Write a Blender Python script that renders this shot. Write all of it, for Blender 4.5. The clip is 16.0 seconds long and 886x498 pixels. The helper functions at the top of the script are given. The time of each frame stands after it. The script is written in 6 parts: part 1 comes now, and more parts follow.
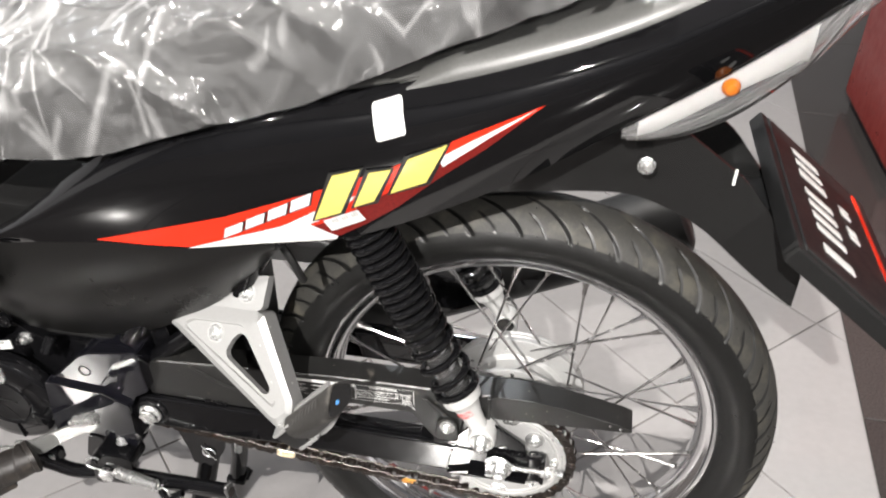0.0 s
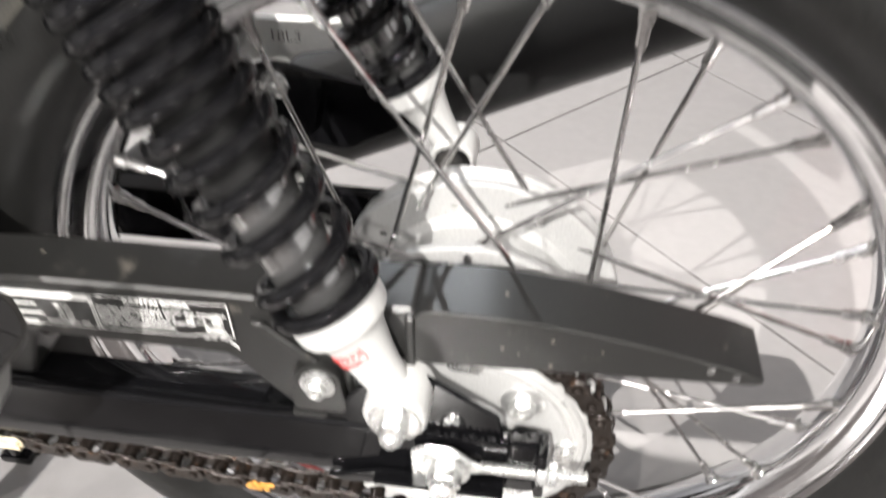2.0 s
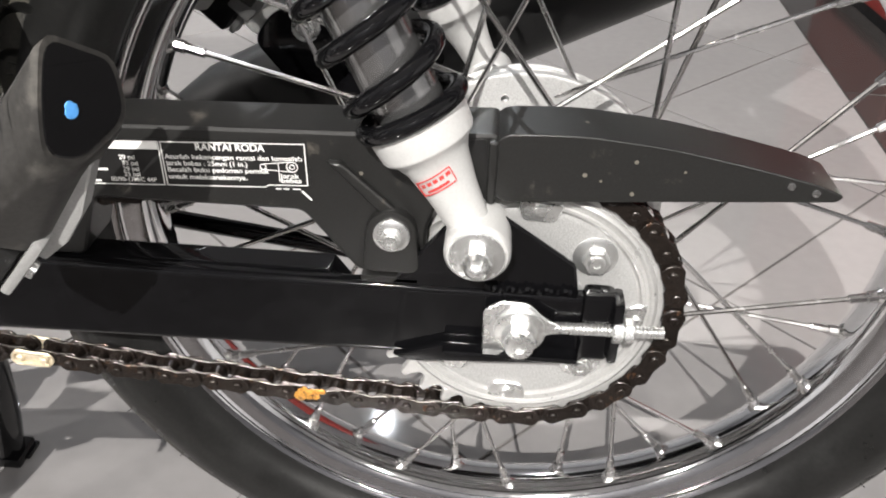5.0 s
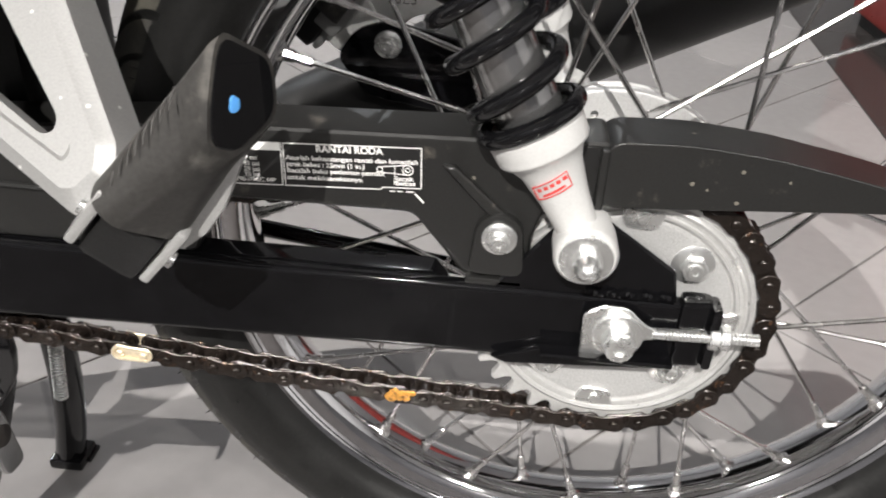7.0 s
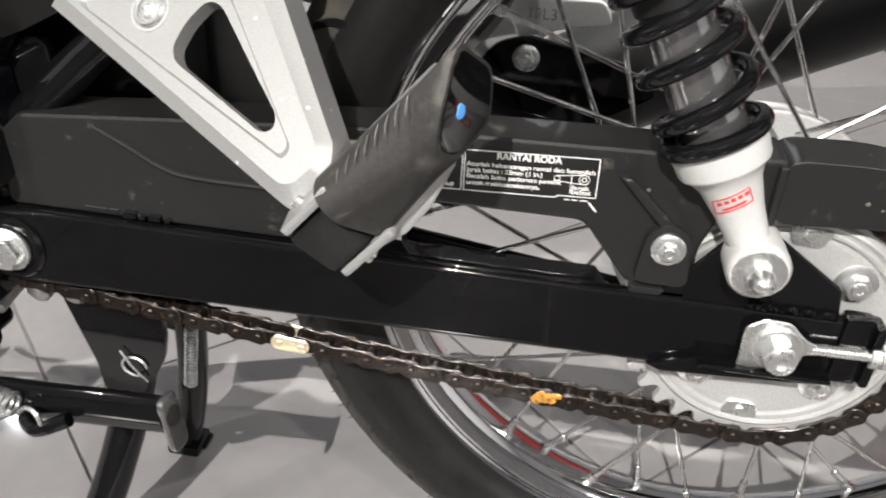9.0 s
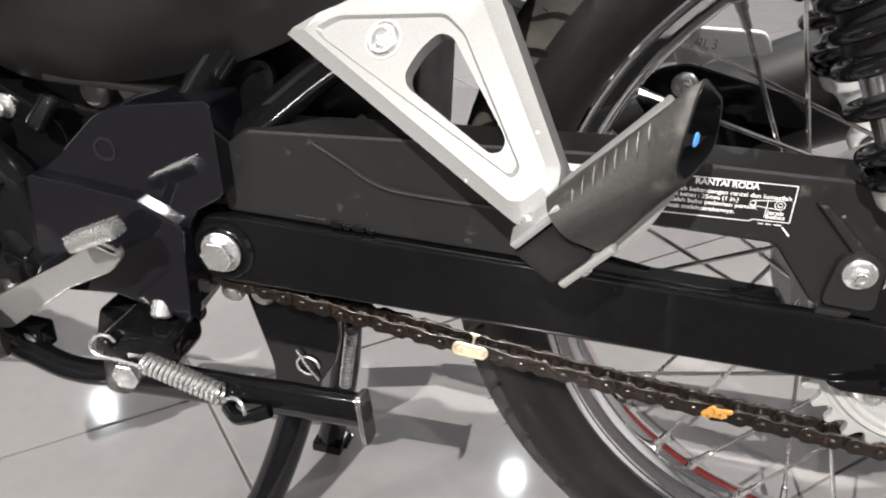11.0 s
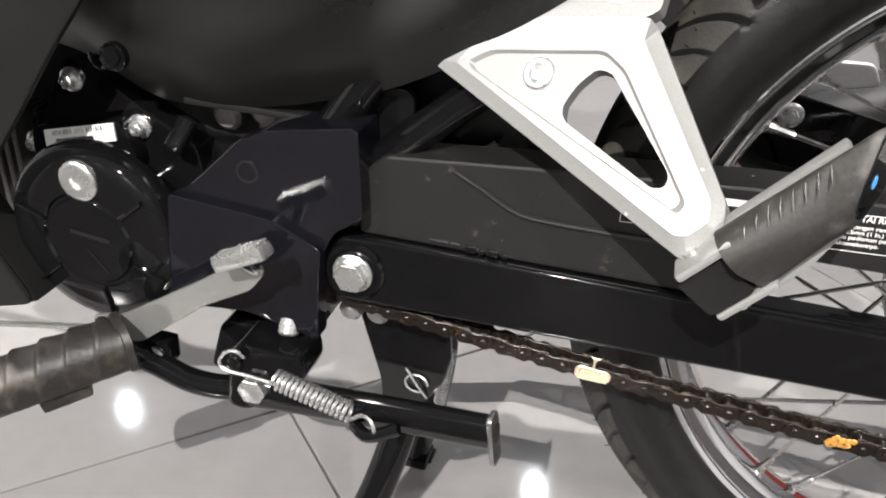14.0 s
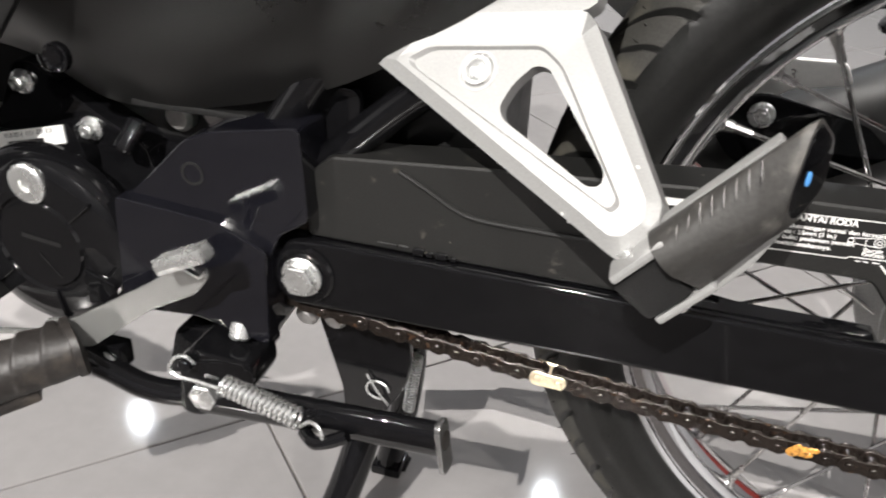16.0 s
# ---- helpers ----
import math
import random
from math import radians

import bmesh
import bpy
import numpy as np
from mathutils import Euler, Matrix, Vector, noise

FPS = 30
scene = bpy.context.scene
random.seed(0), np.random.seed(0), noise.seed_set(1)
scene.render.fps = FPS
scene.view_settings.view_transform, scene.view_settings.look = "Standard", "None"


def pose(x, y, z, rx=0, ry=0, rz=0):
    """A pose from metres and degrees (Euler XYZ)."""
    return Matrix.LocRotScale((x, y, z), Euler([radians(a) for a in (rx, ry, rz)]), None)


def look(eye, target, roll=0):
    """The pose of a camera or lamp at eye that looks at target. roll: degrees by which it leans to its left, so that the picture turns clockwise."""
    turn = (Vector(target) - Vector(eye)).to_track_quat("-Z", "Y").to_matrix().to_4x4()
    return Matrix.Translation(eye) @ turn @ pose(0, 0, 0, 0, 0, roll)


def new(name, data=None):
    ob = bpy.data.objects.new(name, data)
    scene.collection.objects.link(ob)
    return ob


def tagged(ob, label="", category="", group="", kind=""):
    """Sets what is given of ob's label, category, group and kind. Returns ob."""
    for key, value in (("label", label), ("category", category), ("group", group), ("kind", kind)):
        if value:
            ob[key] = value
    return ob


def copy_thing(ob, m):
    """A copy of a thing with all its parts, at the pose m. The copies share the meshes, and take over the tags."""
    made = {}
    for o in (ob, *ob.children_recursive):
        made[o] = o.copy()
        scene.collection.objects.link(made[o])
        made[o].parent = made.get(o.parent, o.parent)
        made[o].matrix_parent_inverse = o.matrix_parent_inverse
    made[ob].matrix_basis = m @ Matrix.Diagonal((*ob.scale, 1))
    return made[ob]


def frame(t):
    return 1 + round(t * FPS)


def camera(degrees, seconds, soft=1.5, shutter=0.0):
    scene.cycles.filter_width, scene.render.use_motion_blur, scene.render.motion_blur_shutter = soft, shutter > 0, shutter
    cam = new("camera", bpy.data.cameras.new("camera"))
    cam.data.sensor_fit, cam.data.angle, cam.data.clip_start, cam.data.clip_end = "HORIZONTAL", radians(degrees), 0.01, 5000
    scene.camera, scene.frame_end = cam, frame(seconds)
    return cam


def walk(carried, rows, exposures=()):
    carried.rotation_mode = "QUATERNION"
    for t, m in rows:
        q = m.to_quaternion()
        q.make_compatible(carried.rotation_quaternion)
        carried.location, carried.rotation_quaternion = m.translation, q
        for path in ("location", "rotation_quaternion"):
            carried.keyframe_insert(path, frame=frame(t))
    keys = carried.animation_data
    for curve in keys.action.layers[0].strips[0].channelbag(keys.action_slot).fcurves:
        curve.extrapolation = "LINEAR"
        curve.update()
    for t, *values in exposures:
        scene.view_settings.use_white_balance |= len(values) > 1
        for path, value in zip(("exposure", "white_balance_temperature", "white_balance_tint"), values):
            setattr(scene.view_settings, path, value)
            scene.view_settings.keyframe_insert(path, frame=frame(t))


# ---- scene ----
import collections

cam = camera(56.94, 16.0, soft=1.9, shutter=0.4)
PATH = [
    (0, (0.0435, -0.6528, 0.9752), (-0.2629, 0.962, -0.1644), 0.73),
    (0.5, (0.0237, -0.5737, 0.9341), (-0.2403, 0.9666, -0.314), 0.41),
    (1, (-0.0026, -0.4627, 0.8647), (-0.1676, 1.0373, -0.4478), 1.48),
    (1.5, (0.02, -0.356, 0.7561), (-0.2063, 1.1096, -0.5858), 0.81),
    (2, (0.0243, -0.2898, 0.6247), (-0.1711, 1.1907, -0.7057), 0.63),
    (2.5, (0.0158, -0.2964, 0.5227), (-0.1127, 1.2506, -0.7384), 2.06),
    (3, (0.0046, -0.3372, 0.5326), (-0.1048, 1.2962, -0.6164), 1.55),
    (3.2, (-0.0039, -0.352, 0.5325), (-0.1089, 1.2851, -0.6115), 1.50),
    (5.3, (-0.0235, -0.3678, 0.5296), (-0.1165, 1.3116, -0.5525), 1.87),
    (5.5, (-0.0262, -0.3694, 0.5277), (-0.12, 1.3192, -0.5399), 1.82),
    (6, (-0.0362, -0.3753, 0.5274), (-0.1445, 1.3163, -0.534), 1.97),
    (6.5, (-0.0485, -0.3807, 0.5267), (-0.1521, 1.3163, -0.5266), 2.25),
    (7, (-0.0631, -0.3873, 0.5259), (-0.1822, 1.315, -0.5172), 2.84),
    (7.5, (-0.0837, -0.3921, 0.525), (-0.2371, 1.3099, -0.5141), 3.01),
    (8, (-0.0945, -0.3929, 0.5217), (-0.2201, 1.3158, -0.5101), 3.73),
    (8.5, (-0.1066, -0.4017, 0.5295), (-0.2725, 1.3085, -0.494), 3.77),
    (9, (-0.1198, -0.4097, 0.5281), (-0.3496, 1.2933, -0.4952), 3.50),
    (9.5, (-0.1325, -0.4161, 0.5299), (-0.4141, 1.2837, -0.4856), 2.98),
    (10, (-0.1497, -0.4313, 0.535), (-0.4714, 1.2726, -0.4617), 2.76),
    (10.2, (-0.1568, -0.4379, 0.5363), (-0.5128, 1.2602, -0.4586), 2.40),
    (12.3, (-0.2136, -0.4544, 0.5426), (-0.6239, 1.2308, -0.4532), 2.91),
    (12.5, (-0.22, -0.4573, 0.5457), (-0.6321, 1.2295, -0.4467), 3.03),
    (13, (-0.2249, -0.4603, 0.5489), (-0.6555, 1.2274, -0.434), 3.03),
    (13.5, (-0.2363, -0.4648, 0.5496), (-0.6734, 1.2223, -0.4314), 3.11),
    (14, (-0.2442, -0.4708, 0.5496), (-0.6758, 1.218, -0.4309), 3.31),
    (14.5, (-0.2474, -0.4785, 0.5589), (-0.7098, 1.2085, -0.4108), 2.80),
    (15, (-0.2497, -0.4823, 0.5547), (-0.7424, 1.2012, -0.4061), 2.36),
    (15.5, (-0.2381, -0.4718, 0.5459), (-0.726, 1.2139, -0.4135), 2.64),
    (16, (-0.2085, -0.4517, 0.5431), (-0.6828, 1.2347, -0.4219), 2.57),
]
walk(cam, [(t, look(eye, target, roll)) for t, eye, target, roll in PATH],
     exposures=[(0, 1.22), (0.5, 1.26), (1, 1.43), (1.5, 1.67), (2, 1.65), (2.5, 1.47), (3, 1.15), (5.5, 1.14), (7, 1.05), (8, 1.03), (10, 1.14), (12.5, 1.20), (16, 1.20)])

# ---- world and lights ----
world = bpy.data.worlds.new("world")
scene.world = world
world.use_nodes = True
world.node_tree.nodes["Background"].inputs[0].default_value = (0.75, 0.85, 1.0, 1)
world.node_tree.nodes["Background"].inputs[1].default_value = 0.05

CEIL = 2.8
LAMPS = [(-2.95, 2.72), (-0.5, 2.87), (-2.95, 0.1), (-0.5, 0.1), (1.95, 0.1), (-2.95, -2.8), (-0.5, -2.8), (1.95, -2.8)]
POWERS = [18, 18, 14, 60, 8, 60, 190, 60]
WARM, COOL = (1.0, 0.96, 0.92), (0.90, 0.95, 1.0)
for (lx, ly), watts in zip(LAMPS, POWERS):
    lamp = bpy.data.lights.new("downlight_lamp", "AREA")
    lamp.shape, lamp.size, lamp.energy, lamp.color = "DISK", 0.030, watts, COOL if ly > 1 else WARM
    ob = new("downlight_lamp", lamp)
    ob.matrix_basis = pose(lx, ly, CEIL - 0.012)


# ---- materials ----
def material(name, colour, rough=0.5, metal=0.0, grain=0.0, grain_scale=200.0, bump=0.0, stain=None, stain_scale=20.0, stain_cut=0.6, coat=0.0, rough_var=0.0, vary=0.0, spec=0.5, specks=None, speck_scale=140.0):
    m = bpy.data.materials.new(name)
    m.use_nodes = True
    n, l = m.node_tree.nodes, m.node_tree.links
    b = n["Principled BSDF"]
    b.inputs["Roughness"].default_value = rough
    b.inputs["Metallic"].default_value = metal
    b.inputs["Coat Weight"].default_value = coat
    b.inputs["Specular IOR Level"].default_value = spec
    b.inputs["Coat Roughness"].default_value = 0.05
    geo = n.new("ShaderNodeNewGeometry")
    out = None
    rgb = n.new("ShaderNodeRGB")
    rgb.outputs[0].default_value = (*colour, 1)
    out = rgb.outputs[0]
    fine = n.new("ShaderNodeTexNoise")
    fine.inputs["Scale"].default_value = grain_scale
    fine.inputs["Detail"].default_value = 4
    l.new(geo.outputs["Position"], fine.inputs["Vector"])
    if grain:
        hsv = n.new("ShaderNodeHueSaturation")
        rng = n.new("ShaderNodeMapRange")
        rng.inputs["From Min"].default_value, rng.inputs["From Max"].default_value = 0.25, 0.75
        rng.inputs["To Min"].default_value, rng.inputs["To Max"].default_value = 1 - grain, 1 + grain
        l.new(fine.outputs["Fac"], rng.inputs["Value"])
        l.new(rng.outputs["Result"], hsv.inputs["Value"])
        l.new(out, hsv.inputs["Color"])
        out = hsv.outputs["Color"]
    if vary:
        info = n.new("ShaderNodeObjectInfo")
        rng = n.new("ShaderNodeMapRange")
        rng.inputs["To Min"].default_value, rng.inputs["To Max"].default_value = 1 - vary, 1 + vary
        hsv = n.new("ShaderNodeHueSaturation")
        l.new(info.outputs["Random"], rng.inputs["Value"])
        l.new(rng.outputs["Result"], hsv.inputs["Value"])
        l.new(out, hsv.inputs["Color"])
        out = hsv.outputs["Color"]
    if stain or rough_var:
        big = n.new("ShaderNodeTexNoise")
        big.inputs["Scale"].default_value = stain_scale
        big.inputs["Detail"].default_value = 6
        big.inputs["Roughness"].default_value = 0.65
        l.new(geo.outputs["Position"], big.inputs["Vector"])
    if stain:
        rng = n.new("ShaderNodeMapRange")
        rng.inputs["From Min"].default_value, rng.inputs["From Max"].default_value = stain_cut, stain_cut + 0.15
        mix = n.new("ShaderNodeMix")
        mix.data_type = "RGBA"
        l.new(big.outputs["Fac"], rng.inputs["Value"])
        l.new(rng.outputs["Result"], mix.inputs["Factor"])
        l.new(out, mix.inputs["A"])
        mix.inputs["B"].default_value = (*stain, 1)
        out = mix.outputs["Result"]
    if specks:
        # small flecks of dust, thrown unevenly
        cell = n.new("ShaderNodeTexVoronoi")
        cell.inputs["Scale"].default_value = speck_scale
        l.new(geo.outputs["Position"], cell.inputs["Vector"])
        near, some, both = n.new("ShaderNodeMath"), n.new("ShaderNodeMath"), n.new("ShaderNodeMath")
        near.operation, near.inputs[1].default_value = "LESS_THAN", 0.15
        some.operation, some.inputs[1].default_value = "GREATER_THAN", 0.92
        both.operation = "MULTIPLY"
        split = n.new("ShaderNodeSeparateColor")
        l.new(cell.outputs["Distance"], near.inputs[0])
        l.new(cell.outputs["Color"], split.inputs[0])
        l.new(split.outputs[0], some.inputs[0])
        l.new(near.outputs[0], both.inputs[0])
        l.new(some.outputs[0], both.inputs[1])
        mix = n.new("ShaderNodeMix")
        mix.data_type = "RGBA"
        l.new(both.outputs[0], mix.inputs["Factor"])
        l.new(out, mix.inputs["A"])
        mix.inputs["B"].default_value = (*specks, 1)
        out = mix.outputs["Result"]
    if rough_var:
        rng = n.new("ShaderNodeMapRange")
        rng.inputs["From Min"].default_value, rng.inputs["From Max"].default_value = 0.3, 0.7
        rng.inputs["To Min"].default_value, rng.inputs["To Max"].default_value = max(0.02, rough - rough_var), rough + rough_var
        l.new(big.outputs["Fac"], rng.inputs["Value"])
        l.new(rng.outputs["Result"], b.inputs["Roughness"])
    if bump:
        bp = n.new("ShaderNodeBump")
        bp.inputs["Strength"].default_value = bump
        bp.inputs["Distance"].default_value = 0.001
        l.new(fine.outputs["Fac"], bp.inputs["Height"])
        l.new(bp.outputs["Normal"], b.inputs["Normal"])
    l.new(out, b.inputs["Base Color"])
    return m


def glow(name, colour, strength):
    m = bpy.data.materials.new(name)
    m.use_nodes = True
    b = m.node_tree.nodes["Principled BSDF"]
    b.inputs["Base Color"].default_value = (*colour, 1)
    b.inputs["Emission Color"].default_value = (*colour, 1)
    b.inputs["Emission Strength"].default_value = strength
    return m


BLACK_GLOSS = material("black_gloss_paint", (0.004, 0.004, 0.0045), 0.026, 0, 0.2, 300, rough_var=0.006, stain_scale=40, spec=0.45)
BLACK_STEEL = material("black_enamel_steel", (0.0035, 0.0035, 0.004), 0.055, 0, 0.2, 120, bump=0.012, coat=0.0, rough_var=0.03, stain_scale=30, spec=0.42)
COVER_NAVY = material("dark_engine_cover_paint", (0.0048, 0.0048, 0.0068), 0.06, 0.0, 0.2, 300, coat=0.3, rough_var=0.04, stain_scale=60, spec=0.6)
BLACK_PLASTIC = material("black_moulded_plastic", (0.0095, 0.0095, 0.0095), 0.42, 0, 0.25, 900, bump=0.15, rough_var=0.08, stain_scale=25, spec=0.3)
DUSTY_PLASTIC = material("dusty_black_plastic", (0.0125, 0.0125, 0.012), 0.36, 0, 0.25, 900, bump=0.06, stain=(0.085, 0.077, 0.066), stain_scale=65, stain_cut=0.62, spec=0.5, specks=(0.13, 0.12, 0.10), speck_scale=150)
RUBBER = material("black_rubber", (0.011, 0.011, 0.011), 0.5, 0, 0.3, 500, bump=0.25, stain=(0.04, 0.037, 0.033), stain_scale=60, stain_cut=0.55)
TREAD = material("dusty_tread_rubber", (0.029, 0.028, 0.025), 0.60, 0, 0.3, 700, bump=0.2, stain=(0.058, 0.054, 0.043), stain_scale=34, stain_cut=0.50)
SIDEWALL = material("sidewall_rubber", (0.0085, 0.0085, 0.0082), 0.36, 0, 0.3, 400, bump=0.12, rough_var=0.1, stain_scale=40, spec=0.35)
WORN_RUBBER = material("worn_brown_rubber", (0.013, 0.011, 0.010), 0.5, 0, 0.35, 300, bump=0.4, stain=(0.040, 0.033, 0.027), stain_scale=50, stain_cut=0.5)
WORN_GREY = material("scuffed_rubber", (0.022, 0.021, 0.0195), 0.45, 0, 0.3, 500, bump=0.12, stain=(0.075, 0.071, 0.064), stain_scale=48, stain_cut=0.56)
CHROME = material("chrome", (0.82, 0.82, 0.83), 0.07, 1, 0.05, 200, rough_var=0.04, stain_scale=80)
SPOKE_STEEL = material("spoke_steel", (0.66, 0.65, 0.64), 0.22, 1, 0.12, 400, rough_var=0.08, stain_scale=90)
ZINC = material("zinc_plated_steel", (0.80, 0.81, 0.80), 0.27, 0.9, 0.05, 500, bump=0.02, rough_var=0.04, stain_scale=60)
CAST = material("cast_aluminium", (0.42, 0.42, 0.415), 0.5, 0.4, 0.15, 900, bump=0.35)
SHOCK_SILVER = material("light_silver_paint", (0.56, 0.56, 0.55), 0.42, 0.2, 0.05, 900, bump=0.06, stain=(0.49, 0.485, 0.475), stain_scale=90, stain_cut=0.6)
SILVER = material("silver_paint", (0.31, 0.31, 0.305), 0.42, 0.3, 0.10, 1100, bump=0.06, stain=(0.25, 0.247, 0.24), stain_scale=90, stain_cut=0.66, specks=(0.7, 0.7, 0.68), speck_scale=170)
CHAIN = material("oily_chain_steel", (0.020, 0.0155, 0.013), 0.27, 0.5, 0.35, 500, bump=0.2, stain=(0.12, 0.06, 0.03), stain_scale=160, stain_cut=0.6, vary=0.25)
SPROCKET = material("sprocket_zinc", (0.56, 0.56, 0.55), 0.36, 0.55, 0.08, 700, bump=0.06, rough_var=0.1, stain_scale=90)
LEVER_PLATE = material("plated_lever_steel", (0.72, 0.73, 0.71), 0.16, 0.85, 0.05, 300, rough_var=0.05, stain_scale=30)
PALE = material("pale_grey_paint", (0.82, 0.82, 0.80), 0.4, 0.0, 0.05, 300, bump=0.05, stain=(0.68, 0.67, 0.63), stain_scale=60, stain_cut=0.6)
GOLD = material("brass_master_link", (0.80, 0.70, 0.52), 0.30, 0.6, 0.15, 500)
ORANGE = material("orange_marked_link", (0.62, 0.30, 0.06), 0.35, 0.2, 0.5, 700, bump=0.6, stain=(0.10, 0.045, 0.02), stain_scale=330, stain_cut=0.5)
TILE = material("light_porcelain_tile", (0.205, 0.198, 0.196), 0.045, 0, 0.04, 60, stain=(0.183, 0.177, 0.175), stain_scale=4, stain_cut=0.58, rough_var=0.012, vary=0.03)
DARK_TILE = material("dark_granite_tile", (0.030, 0.027, 0.026), 0.15, 0, 0.3, 300, rough_var=0.05, stain_scale=10, vary=0.1)
GROUT = material("grout", (0.12, 0.11, 0.105), 0.8, 0, 0.2, 400)
WALL = material("wall_paint", (0.48, 0.48, 0.49), 0.7, 0, 0.03, 50, bump=0.05)
DARK_WALL = material("dark_wall_paint", (0.06, 0.06, 0.065), 0.4, 0, 0.05, 50)
CEILING = material("ceiling_paint", (0.82, 0.82, 0.83), 0.8, 0, 0.03, 50)
RED_PANEL = material("red_panel_paint", (0.13, 0.012, 0.009), 0.35, 0, 0.12, 150, rough_var=0.1, stain_scale=20)
DECAL_RED = material("decal_red", (0.70, 0.030, 0.010), 0.22, 0, 0.04, 100)
DECAL_DARK = material("decal_dark_red", (0.16, 0.010, 0.008), 0.25, 0, 0.3, 500)
DECAL_WHITE = material("decal_white", (0.78, 0.78, 0.76), 0.25, 0, 0.03, 100)
DECAL_YELLOW = material("decal_yellow", (0.80, 0.68, 0.16), 0.25, 0, 0.04, 100)
DECAL_BLACK = material("decal_black", (0.012, 0.012, 0.012), 0.3, 0, 0.1, 100)
STICKER_GREY = material("sticker_grey", (0.30, 0.30, 0.30), 0.4, 0, 0.1, 100)
SHOCK_RED = material("printed_red", (0.55, 0.05, 0.045), 0.4, 0, 0.05, 100)
BLUE_MARK = material("blue_paint_mark", (0.10, 0.36, 0.80), 0.35, 0, 0.2, 600)
AMBER = material("amber_bulb", (0.50, 0.13, 0.012), 0.25, 0, 0.1, 100)
MUD_SATIN = material("satin_black_mudguard", (0.012, 0.012, 0.012), 0.20, 0, 0.2, 700, bump=0.03, rough_var=0.06, stain_scale=14, spec=0.5)
TAIL_SATIN = material("satin_grey_plastic", (0.085, 0.085, 0.082), 0.34, 0, 0.1, 400, bump=0.05, rough_var=0.08, stain_scale=14)
COVER_SATIN = material("satin_black_cover", (0.0065, 0.0064, 0.0062), 0.30, 0, 0.2, 700, bump=0.04, rough_var=0.05, stain_scale=12, spec=0.38)
SEAT_VINYL = material("seat_vinyl", (0.04, 0.04, 0.04), 0.5, 0, 0.3, 500, bump=0.3)
GRIMY_STEEL = material("shock_tube_steel", (0.36, 0.36, 0.36), 0.16, 0.9, 0.05, 300, rough_var=0.03, stain_scale=50)
ALLOY = material("engine_alloy", (0.42, 0.41, 0.40), 0.35, 0.8, 0.2, 200, bump=0.2)
LAMP_GLOW = glow("lamp_glow", (0.95, 0.97, 1.0), 30)

LENS = bpy.data.materials.new("clear_lens")
LENS.use_nodes = True
_b = LENS.node_tree.nodes["Principled BSDF"]
_b.inputs["Base Color"].default_value = (0.98, 0.98, 0.98, 1)
_b.inputs["Roughness"].default_value = 0.02
_b.inputs["Transmission Weight"].default_value = 0.92
_b.inputs["IOR"].default_value = 1.45

FILM = bpy.data.materials.new("clear_plastic_film")
FILM.use_nodes = True
_n, _l = FILM.node_tree.nodes, FILM.node_tree.links
_gl = _n.new("ShaderNodeBsdfGlossy")
_gl.inputs["Roughness"].default_value = 0.16
_gl.inputs["Color"].default_value = (0.7, 0.7, 0.7, 1)
_tr = _n.new("ShaderNodeBsdfTransparent")
_tr.inputs["Color"].default_value = (0.92, 0.92, 0.92, 1)
_df = _n.new("ShaderNodeBsdfDiffuse")
_df.inputs["Color"].default_value = (0.8, 0.8, 0.8, 1)
# creases: flat facets meet in straight folds; glints and whiter double film are painted along them
_ge, _bp = _n.new("ShaderNodeNewGeometry"), _n.new("ShaderNodeBump")


def film_math(op, a, b, c=None):
    q = _n.new("ShaderNodeMath")
    q.operation = op
    for slot, value in enumerate((a, b) if c is None else (a, b, c)):
        if isinstance(value, (int, float)):
            q.inputs[slot].default_value = value
        else:
            _l.new(value, q.inputs[slot])
    return q.outputs[0]


def film_field(kind, turn, scale, **inputs):
    mp, tx = _n.new("ShaderNodeMapping"), _n.new("ShaderNodeTex" + kind)
    mp.inputs["Rotation"].default_value, mp.inputs["Scale"].default_value = turn, scale
    tx.inputs["Scale"].default_value = 1.0
    _l.new(_ge.outputs["Position"], mp.inputs["Vector"])
    _l.new(mp.outputs[0], tx.inputs["Vector"])
    if kind == "Voronoi":
        tx.feature = "DISTANCE_TO_EDGE"
        return tx.outputs["Distance"]
    tx.inputs["Detail"].default_value = 2.0
    return tx.outputs["Fac"]


_height, _fold = 0.0, 1.0
for _turn, _scale, _weight, _faint, _rare in (((0.2, 0.25, 0.1), (15, 4, 4), 1.0, 1.0, 0.46), ((0.1, -0.5, 0.3), (12, 5, 4), 0.8, 1.2, 0.48), ((0.7, 0.4, 0.5), (14, 9, 8), 0.8, 2.4, 0.49), ((0.2, 0.9, 1.1), (46, 24, 30), 0.34, 9.0, 0.50)):
    _edge = film_field("Voronoi", _turn, _scale)
    _where = film_field("Noise", (_turn[1], _turn[2], _turn[0]), (9, 7, 8))
    _there = film_math("MULTIPLY", film_math("MAXIMUM", film_math("SUBTRACT", _where, _rare), 0.0), 8.0)
    _away = film_math("MULTIPLY", film_math("MAXIMUM", film_math("SUBTRACT", _rare + 0.06, _where), 0.0), 3.0)
    _height = film_math("ADD", _height, film_math("MULTIPLY", film_math("MULTIPLY", _edge, _weight), film_math("MINIMUM", film_math("ADD", _there, 0.15), 1.0)))
    _fold = film_math("MINIMUM", _fold, film_math("ADD", film_math("MULTIPLY", _edge, _faint), _away))
_bp.inputs["Strength"].default_value, _bp.inputs["Distance"].default_value = 1.0, 0.022
_l.new(_height, _bp.inputs["Height"])
_l.new(_bp.outputs["Normal"], _gl.inputs["Normal"])
